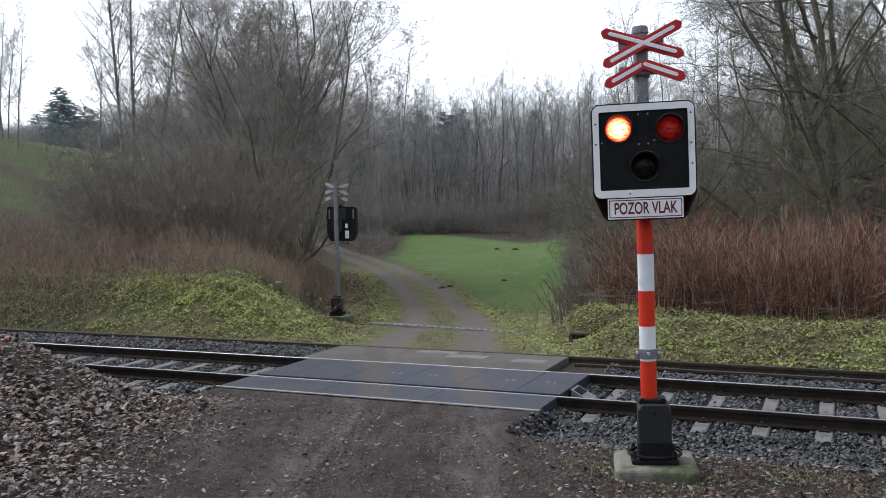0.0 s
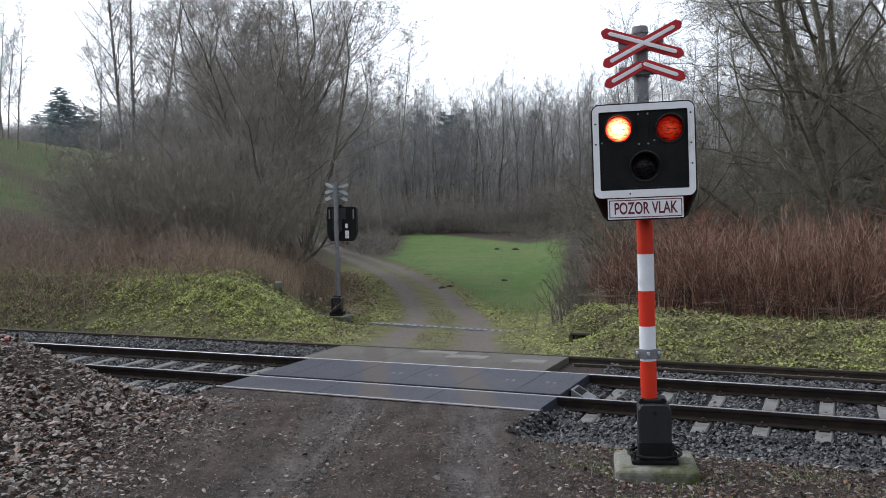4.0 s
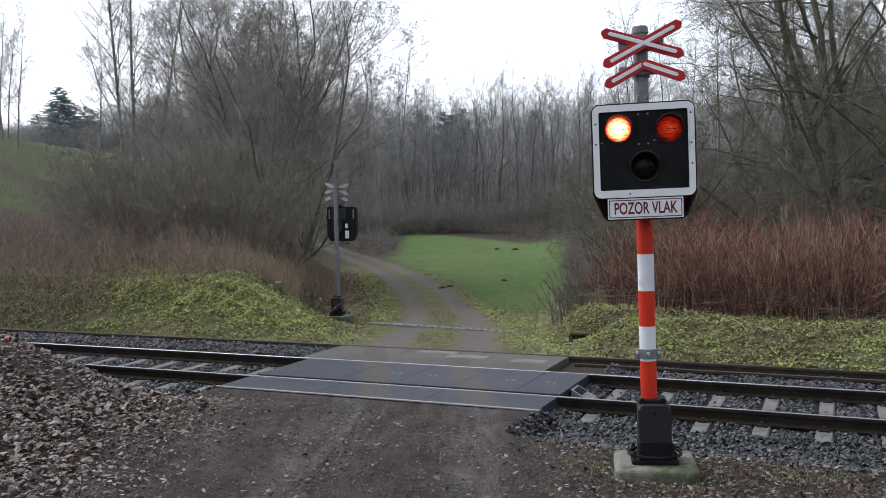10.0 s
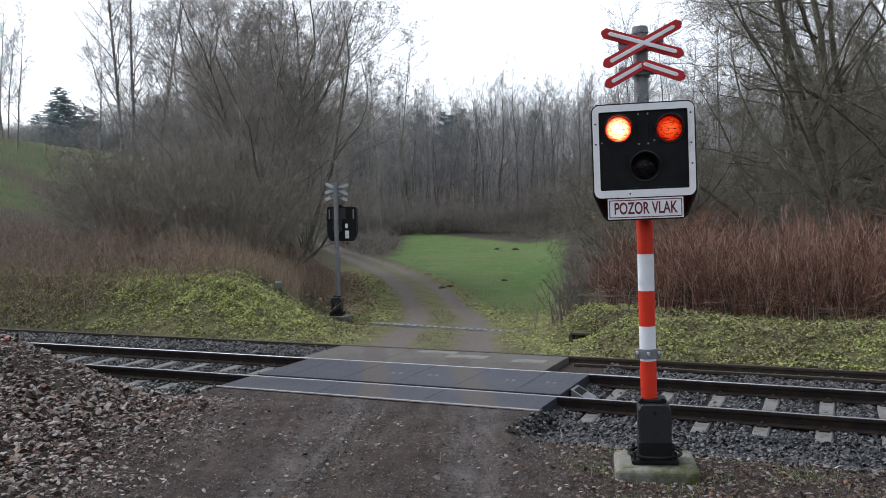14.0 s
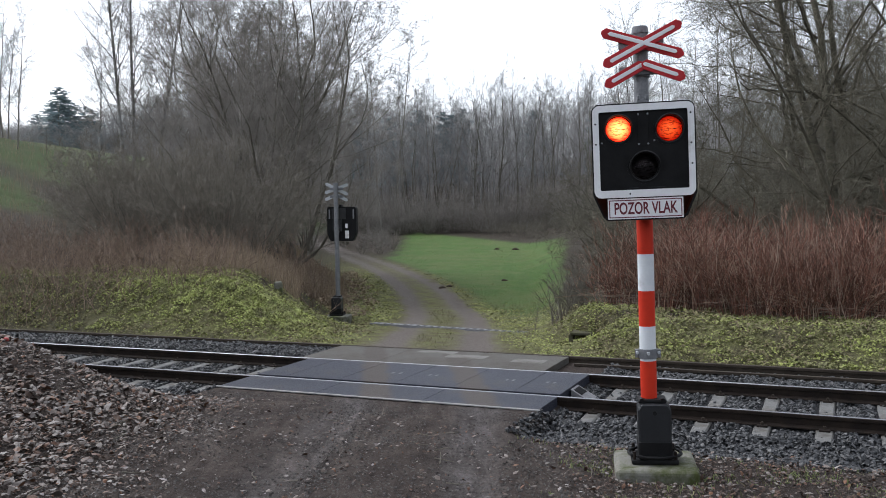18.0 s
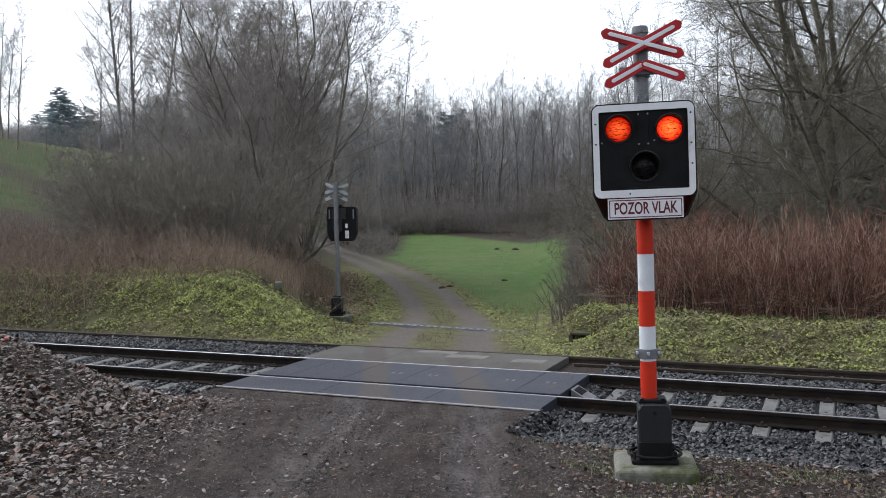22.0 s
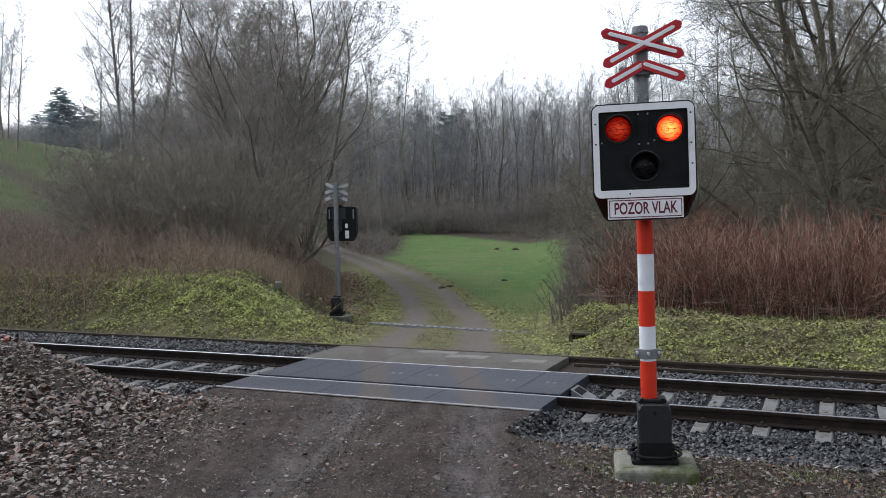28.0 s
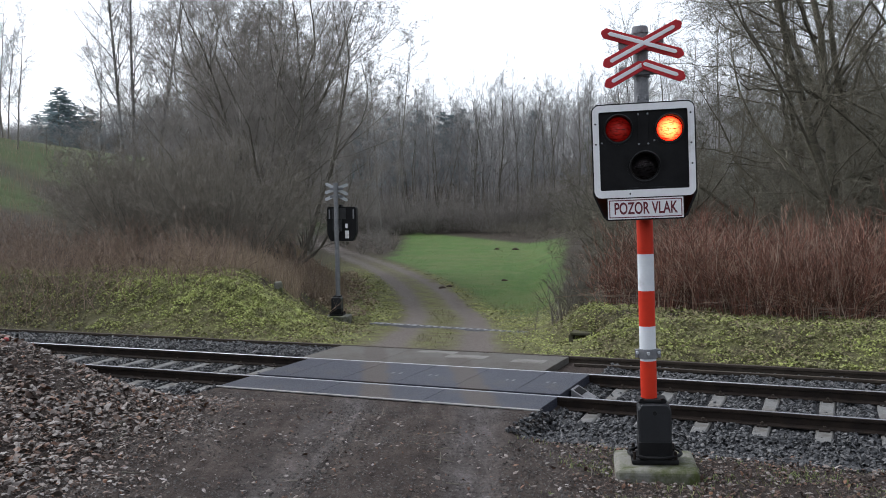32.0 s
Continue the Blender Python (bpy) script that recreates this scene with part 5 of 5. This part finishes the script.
def heap_weight(x, y):
    s, w = to_sw(x, y)
    return smooth(-1.5, -2.9, x - road_x(y)) * smooth(-1.2, -1.8, w) * np.clip(0.5 + 0.7 * wavy(x, y, 0.45, 8.0), 0.08, 1)


leaves_over(15000, (-8.0, -2.0, 4.0, 13.0), (0.028, 0.052), heap_weight, M["leaves"], "leaf_litter", "large curled fallen leaves on the bank", "leaf litter", 0.022, 0.42)


def brown_weight(x, y):
    s, w = to_sw(x, y)
    off = x - road_x(y)
    band = np.exp(-((off + 1.9 + 0.3 * wavy(x, y, 0.7)) / 0.55) ** 2) * smooth(6.5, 8.0, y) * smooth(-1.2, -1.7, w)
    verge = smooth(1.5, 2.2, off) * smooth(-1.8, -2.3, w) * 0.5
    return np.maximum(band, verge) * np.clip(0.5 + 0.8 * wavy(x, y, 0.3, 7.0), 0.05, 1)


leaves_over(14000, (-4.5, 5.5, 4.5, 12.0), (0.012, 0.032), brown_weight, M["brown_leaves"], "leaf_litter", "russet brown curled leaves at the lane edge", "leaf litter", 0.018, 0.55)


def crumb_weight(x, y):
    s, w = to_sw(x, y)
    off = x - road_x(y)
    return smooth(-1.2, -1.8, w) * np.maximum(np.maximum(smooth(1.2, 2.0, off), smooth(-0.9, -1.9, off)), 0.25) * np.clip(0.6 + 0.6 * wavy(x, y, 0.3, 9.0), 0.1, 1)


leaves_over(60000, (-6.5, 5.5, 4.5, 12.0), (0.004, 0.013), crumb_weight, M["leaves"], "leaf_crumbs", "small dark crumbs of leaf and bark on the ground", "leaf litter", 0.008, 0.5)


def pale_weight(x, y):
    s, w = to_sw(x, y)
    off = x - road_x(y)
    left = smooth(-0.8, -2.2, off)
    return np.maximum(left * np.clip(0.5 + 0.5 * wavy(x, y, 0.5, 4.0), 0.1, 1), np.clip(0.06 + 0.11 * wavy(x, y, 0.22, 6.0), 0, 1) + 0.08 * smooth(1.4, 2.0, off)) * smooth(-1.1, -1.7, w)


leaves_over(9500, (-8.0, 5.5, 3.5, 13.5), (0.012, 0.035), pale_weight, M["pale_leaves"], "leaf_litter", "bleached pale leaves scattered over lane and bank", "leaf litter", 0.016, 0.2)


def moss_weight(x, y):
    s, w = to_sw(x, y)
    off = np.abs(x - road_x(y)) - road_half(y)
    bank = smooth(8.5, 5.5, w) * (0.3 + 0.7 * smooth(-8, -5, x)) * (1 - 0.35 * smooth(2, 4, x))
    verge = 0.75 * smooth(2.0, 1.0, off) * smooth(31, 25, y) * (1 - 0.9 * np.exp(-((x + 2.6) / 0.7) ** 2 - ((y - 23.0) / 2.2) ** 2))
    foot = 0.75 * smooth(0.128, 0.112, x / y) * smooth(0, 1, x) * smooth(29, 23, y)
    return smooth(3.05, 3.3, w) * np.maximum(np.maximum(bank, verge), foot) * smooth(-0.1, 0.7, off) * np.clip(0.6 + 0.75 * wavy(x, y, 0.9), 0.1, 1)


leaves_over(260000, (-16, 9, 10, 31), (0.012, 0.034), moss_weight, M["moss"], "moss_cushions", "yellow-green moss and low ground leaves on the banks", "moss", 0.02, 0.27)


def tufts(n, box_xy, weight, per, radius, height, leaf, material, name, label, category):
    """Low cushions: each a little dome of leaves, thick in the middle and loose at the rim."""
    x, y = nrng.uniform(box_xy[0], box_xy[1], n), nrng.uniform(box_xy[2], box_xy[3], n)
    keep = nrng.random(n) < weight(x, y)
    x, y = np.repeat(x[keep], per), np.repeat(y[keep], per)
    k = int(keep.sum())
    big = np.repeat(nrng.uniform(0.55, 1.3, k), per)
    a, q = nrng.uniform(0, 6.283, k * per), np.sqrt(nrng.random(k * per))
    px, py = x + np.cos(a) * q * radius * big, y + np.sin(a) * q * radius * big
    z = ground_z(px, py) + height * big * (1 - q * q) * nrng.uniform(0.55, 1.0, k * per) + 0.012
    scatter_pieces(name, px, py, z, nrng.uniform(leaf[0], leaf[1], k * per), LEAF_V, LEAF_F, nrng, material, 1.0, 0.5, 0.3, label=label, category=category)


def crest_weight(x, y):
    s, w = to_sw(x, y)
    top = smooth(3.6, 4.9, w) * smooth(6.6, 5.6, w) * smooth(-7.6, -5.8, x) * smooth(-2.4, -3.0, x)
    return top * np.clip(0.75 + 0.7 * wavy(x, y, 0.6, 5.0), 0.1, 1)


def bank_weight(x, y):
    s, w = to_sw(x, y)
    left = smooth(-1.5, -2.4, x - road_x(y)) * smooth(7.5, 6.0, w) * (0.7 + 0.3 * smooth(-8.5, -6.5, x))
    right = smooth(2.0, 2.6, x) * smooth(8.2, 6.5, w)
    return smooth(3.1, 3.4, w) * np.maximum(left, right) * np.clip(0.55 + 0.8 * wavy(x, y, 0.7, 1.0), 0.08, 1)


def drab_weight(x, y):
    s, w = to_sw(x, y)
    left = smooth(-1.3, -2.0, x - road_x(y)) * smooth(9.5, 7.0, w) * (0.6 + 0.4 * smooth(-6.5, -8.0, x))
    right = smooth(2.0, 2.6, x) * smooth(8.5, 7.0, w) * 0.9
    return smooth(3.1, 3.4, w) * np.maximum(left, right) * np.clip(0.5 - 0.7 * wavy(x, y, 0.7, 1.0), 0.1, 1)


tufts(7600, (-8, -2.2, 14, 22), crest_weight, 26, 0.10, 0.07, (0.011, 0.027), M["moss_bright"], "moss_cushions", "fresh yellow-green moss cushions on the bank top", "moss")
tufts(21000, (-16, 9, 10, 24), bank_weight, 20, 0.11, 0.075, (0.011, 0.029), M["moss"], "moss_cushions", "green moss cushions and low leaves on the banks", "moss")
tufts(17000, (-17, 9, 10, 25), drab_weight, 16, 0.13, 0.09, (0.012, 0.033), M["moss_drab"], "low_herbs", "drab olive and brown low herbs on the banks", "herbs")


def straw_weight(x, y):
    off = -(x - road_x(y)) - road_half(y)
    return smooth(0.7, 1.3, off) * smooth(6.0, 4.0, off) * smooth(24.5, 25.5, y) * np.clip(0.6 + 0.6 * wavy(x, y, 0.8, 4.0), 0.1, 1)


tufts(4200, (-12, -1, 24, 46), straw_weight, 14, 0.16, 0.2, (0.02, 0.055), M["dry"], "dry_grass", "matted tan dry grass between bank and lane", "grass")
BLADE_V = [(-0.09, 0, 0), (0.09, 0, 0), (0.05, 0.18, 0.55), (0.0, 0.5, 1.0)]
BLADE_F = [(0, 1, 2), (0, 2, 3)]


def verge_weight(x, y):
    s, w = to_sw(x, y)
    off = x - road_x(y)
    near = smooth(1.5, 2.6, off) * smooth(-1.9, -2.4, w) * np.clip(0.3 + 0.8 * wavy(x, y, 0.5), 0, 1) * 0.9
    far = smooth(3.1, 3.5, w) * smooth(0.0, 0.4, np.abs(off) - road_half(y)) * 0.7
    middle = smooth(3.1, 3.6, w) * smooth(0.42, 0.2, np.abs(off)) * smooth(30, 24, y) * 0.6
    return np.maximum(np.maximum(near, far), middle)


leaves_over(30000, (-7, 6, 4, 30), (0.03, 0.075), verge_weight, M["dirt_grass"], "grass_verge", "short drab winter grass on the verges", "grass", 0.0, 0.35, (BLADE_V, BLADE_F))


def near_verge_weight(x, y):
    s, w = to_sw(x, y)
    return smooth(1.3, 2.3, x - road_x(y)) * smooth(-1.7, -2.2, w) * np.clip(0.25 + 1.1 * wavy(x, y, 0.28, 3.0), 0, 1)


leaves_over(28000, (0.2, 6, 4.5, 10), (0.018, 0.05), near_verge_weight, M["grass"], "grass_verge", "thin green grass between the leaves beside the ballast", "grass", 0.0, 0.45, (BLADE_V, BLADE_F))


def meadow_weight(x, y):
    off = x - road_x(y)
    return smooth(0.2, 0.9, off - road_half(y)) * smooth(0.13, 0.115, x / y) * smooth(20, 26, y) * smooth(46, 26, y)


leaves_over(42000, (-2, 8, 16, 48), (0.025, 0.055), meadow_weight, M["grass"], "meadow_grass", "short green grass of the meadow", "grass", 0.0, 0.4, (BLADE_V, BLADE_F))


def far_meadow_weight(x, y):
    off = x - road_x(y)
    return smooth(0.4, 1.2, off - road_half(y)) * smooth(0.14, 0.126, x / y) * meadow_left(x, y) * smooth(38, 44, y) * smooth(102, 96, y + 3.0 * x) * np.clip(0.45 + 0.7 * wavy(x, y, 1.6, 2.0), 0.05, 1)


leaves_over(14000, (-5, 10, 38, 106), (0.04, 0.09), far_meadow_weight, M["grass"], "meadow_grass", "short green grass of the meadow", "grass", 0.0, 0.4, (BLADE_V, BLADE_F))


def lane_side_weight(x, y):
    off = np.abs(x - road_x(y)) - road_half(y)
    return smooth(-0.1, 0.5, off) * smooth(3.2, 1.6, off) * smooth(20, 25, y) * smooth(52, 40, y) * smooth(0.5, -0.5, x - road_x(y) - 1.6) * (1 - 0.9 * np.exp(-((x + 2.6) / 0.7) ** 2 - ((y - 23.0) / 2.2) ** 2)) * np.clip(0.5 + 0.7 * wavy(x, y, 0.8), 0.08, 1)


leaves_over(110000, (-8, 3, 20, 52), (0.02, 0.045), lane_side_weight, M["moss"], "moss_cushions", "yellow-green moss and low plants beside the lane", "moss", 0.02, 0.27)


def gravel_weight(x, y):
    s, w = to_sw(x, y)
    off = np.abs(x - road_x(y))
    return smooth(-0.85, -1.1, w) * smooth(2.6, 1.9, off) * np.clip(0.45 + 0.6 * wavy(x, y, 0.4, 2.0), 0.05, 1)


leaves_over(42000, (-3.6, 2.2, 4.5, 11.5), (0.004, 0.015), gravel_weight, M["gravel"], "lane_gravel", "small stones pressed into the dirt lane", "gravel", 0.0, 0.6, (STONE_V, STONE_F), 0.8)

# ---- far woodland floor growth ----
frng = random.Random(77)
tb = Tubes()
for i in range(4800):
    px, d = frng.uniform(-200, 1760), frng.uniform(125, 215)
    if px < 560 or px > 1100:
        d = frng.uniform(95, 200)
    x, y = bearing(px, d)
    h = frng.uniform(9, 17) * (0.22 if px < 190 else 0.45 if px < 345 else 1)
    p = at_ground(x, y)
    pts = wander(frng, p, Vector((frng.gauss(0, 0.06), frng.gauss(0, 0.06), 1)), h, 3, 0.05)
    tb.limb(pts, 0.045, 0.015, 3)
    for _ in range(18):
        q, dd = along(pts, frng.uniform(0.15, 1.0))
        a = frng.uniform(0, 6.28)
        tb.limb(wander(frng, q, dd + Vector((math.cos(a), math.sin(a), 0)), frng.uniform(0.9, 2.8), 1, 0.1), 0.016, 0.006, 3)
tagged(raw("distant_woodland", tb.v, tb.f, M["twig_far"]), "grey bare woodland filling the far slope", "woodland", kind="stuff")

# ---- small things ----
M["culvert"] = surface("dark_mossy_concrete", (0.06, 0.058, 0.04), (0.11, 0.10, 0.075), 6, 0.95, 0, 0.5, dirt=(0.05, 0.055, 0.02), dirt_amount=0.5, spec=0.1)
M["soil"] = surface("dark_fresh_soil", (0.045, 0.036, 0.027), (0.08, 0.064, 0.048), 9, 0.95, 0, 0.6, spec=0.1)
def beam_between(p, q):
    """Pose at p with x towards q."""
    d = Vector(q) - Vector(p)
    m = d.to_track_quat("X", "Z").to_matrix().to_4x4()
    return Matrix.Translation(p) @ m, d.length


g0, g1 = at_ground(-1.72, 21.25), at_ground(1.76, 19.1)
zg = max(g0.z, g1.z, float(ground_z(-0.1, 20.0)), float(ground_z(-0.9, 20.5)), float(ground_z(0.5, 19.6)))
m, ln = beam_between((-1.72, 21.25, zg - 0.004), (1.76, 19.1, zg - 0.004))
drain = thing("drain_channel", m, "pale steel drain channel laid across the dirt lane", "drain channel")
for y in (-0.08, 0.08):
    part("channel_edge", box(0, ln, y - 0.01, y + 0.01, -0.12, 0.012, 0.004, 1), M["galv"], drain)
part("channel_floor", box(0, ln, -0.07, 0.07, -0.13, -0.08), M["concrete"], drain)
for i in range(22):
    x = ln * (i + 0.5) / 22
    part("grate_slat", box(x - 0.03, x + 0.03, -0.071, 0.071, -0.02, 0.008, 0.003, 1), M["galv"], drain)

cz = -0.33
culvert = thing("culvert", pose(2.62, 16.75, cz - 0.05, 0, 0, -20), "small dark concrete culvert mouth in the mossy ditch", "culvert")
part("lintel", box(-0.25, 0.25, -0.12, 0.25, 0.22, 0.27, 0.012, 2), M["culvert"], culvert, "flat mossy lintel slab")
part("side_wall", box(-0.28, -0.20, -0.08, 0.25, -0.15, 0.22, 0.008, 1), M["culvert"], culvert)
part("side_wall", box(0.20, 0.28, -0.08, 0.25, -0.15, 0.22, 0.008, 1), M["culvert"], culvert)
# near-black wall: the shade inside the culvert mouth is painted on it
part("shade_back_wall", box(-0.2, 0.2, 0.2, 0.25, -0.15, 0.22), M["dark"], culvert)
pipe = bmesh.new()
bmesh.ops.create_cone(pipe, cap_ends=False, segments=20, radius1=0.13, radius2=0.13, depth=0.3)
bmesh.ops.solidify(pipe, geom=pipe.faces[:], thickness=0.02)
bmesh.ops.transform(pipe, matrix=pose(0.42, 0.05, 0.03, 90), verts=pipe.verts)
part("pipe_end", pipe, M["concrete"], culvert, "round pipe end")

mz = float(ground_z(-3.74, 20.3))
marker = thing("boundary_stone", pose(-3.74, 20.3, mz, 2, -4, 20), "small weathered boundary stone on the mossy bank", "boundary stone")
part("stone", box(-0.09, 0.09, -0.08, 0.08, -0.2, 0.22, 0.045, 3), M["moss_concrete"], marker)

rs = at_ground(-4.96, 10.1)
scrap = bmesh.new()
bmesh.ops.create_icosphere(scrap, subdivisions=2, radius=0.032)
for v in scrap.verts:
    v.co = Vector((v.co.x * 1.2, v.co.y, v.co.z * 0.8)) * (1 + 0.25 * noise.noise(v.co * 30))
st = thing("plastic_scrap", Matrix.Translation(rs + Vector((0, 0, 0.03))), "crumpled red plastic scrap on the leaf bank", "litter")
part("scrap", scrap, surface("faded_red_plastic", (0.24, 0.03, 0.028), (0.33, 0.05, 0.045), 12, 0.5), st, soft=True)

# fallen twigs on the lane and leaf bank
trng = random.Random(9)
tw = Tubes()
for i in range(190):
    x, y = trng.uniform(-5.5, 4.5), trng.uniform(4.5, 11)
    s_, w_ = to_sw(x, y)
    if w_ > -1.3 or (abs(x - road_x(y)) < 1.6 and trng.random() < 0.55):
        continue
    p = at_ground(x, y) + Vector((0, 0, 0.012))
    a = trng.uniform(0, 6.28)
    pts = wander(trng, p, Vector((math.cos(a), math.sin(a), 0.03)), trng.uniform(0.06, 0.28), 3, 0.15)
    pts = [Vector((q.x, q.y, max(q.z, float(ground_z(q.x, q.y)) + 0.006))) for q in pts]
    tw.limb(pts, 0.006, 0.003, 4)
tagged(raw("fallen_twigs", tw.v, tw.f, M["bark_dark"]), "thin fallen twigs among the leaves", "twigs", kind="stuff")
# pale fallen canes at the foot of the thicket
tw = Tubes()
for i in range(120):
    s_ = trng.uniform(-0.5, 8)
    w_ = max(8.5 - 0.5 * (s_ + 0.9) * float(smooth(9, 3, s_)), 5.4) + trng.gauss(0.2, 0.35)
    x, y = to_xy(s_, w_)
    a = trng.uniform(-0.9, 0.9) + (3.14 if trng.random() < 0.5 else 0)
    pts = wander(trng, at_ground(x, y) + Vector((0, 0, trng.uniform(0.03, 0.35))), Vector((math.cos(a), math.sin(a), trng.uniform(-0.1, 0.25))), trng.uniform(0.5, 1.4), 4, 0.12, -0.03)
    tw.limb(pts, 0.007, 0.003, 3)
tagged(raw("fallen_canes", tw.v, tw.f, M["bramble"]), "pale fallen canes at the foot of the thicket", "canes", kind="stuff")

# molehills in the meadow
for px, d, k in ((782, 37, 0.9), (795, 37.5, 0.8), (892, 40, 0.9), (880, 70, 1.2), (912, 69, 1.4)):
    x, y = bearing(px, d)
    bm = bmesh.new()
    bmesh.ops.create_icosphere(bm, subdivisions=3, radius=0.13 * k)
    for v in bm.verts:
        v.co = Vector((v.co.x * 1.3, v.co.y, v.co.z * 0.8)) * (1 + 0.35 * noise.noise(v.co * 9 + Vector((px, 0, 0))))
    mh = thing("molehill", Matrix.Translation(at_ground(x, y)), "low heap of dark fresh soil in the meadow", "molehill", "molehills")
    part("soil", bm, M["soil"], mh, soft=True)


# ---- what moves: the added, graded glow wheels turn behind the lenses to flash them ----
def motions():
    # frames before and after each change-over, and the glow shown from then on: 0 is full, 6 is nearly out
    fall = [(-2, 1), (-1, 2), (0, 3), (1, 4), (3, 5), (5, 6)]
    rise = [(-1, 5), (0, 4), (1, 1), (2, 0)]
    period = 1.00667
    for number, (rear, front, lens) in enumerate(FLASHERS):
        shown, level = [], 6
        for k in range(-3, 68):
            t = 24.0 + (k - 48) * period / 2
            for dt, goal in rise if (k + number) % 2 == 0 else fall:
                shown.append((round(t * FPS) + 1 + dt, goal))
        shown.sort()
        last = frame(32.0)
        rows = {rear: {}, front: {}}
        now = {rear: 0, front: 0}
        for f in range(-60, last + 1):
            for g, goal in shown:
                if g == f:
                    level = goal
            goal = {front: 0 if level < 4 else level - 3, rear: level if level < 4 else 2 if now[rear] > 2 else 1}
            for wheel in (rear, front):
                if goal[wheel] != now[wheel] or f in (1, last):
                    if f > 1:
                        rows[wheel].setdefault(f - 1, now[wheel])
                    if f >= 1:
                        rows[wheel][f] = goal[wheel]
                now[wheel] = goal[wheel]
        for wheel in (rear, front):
            x, y, z = wheel.matrix_basis.translation
            walk(wheel, [((f - 1) / FPS, pose(x, y, z, 0, lens + 134.4 - 89.6 * k, 0)) for f, k in sorted(rows[wheel].items())])


motions()
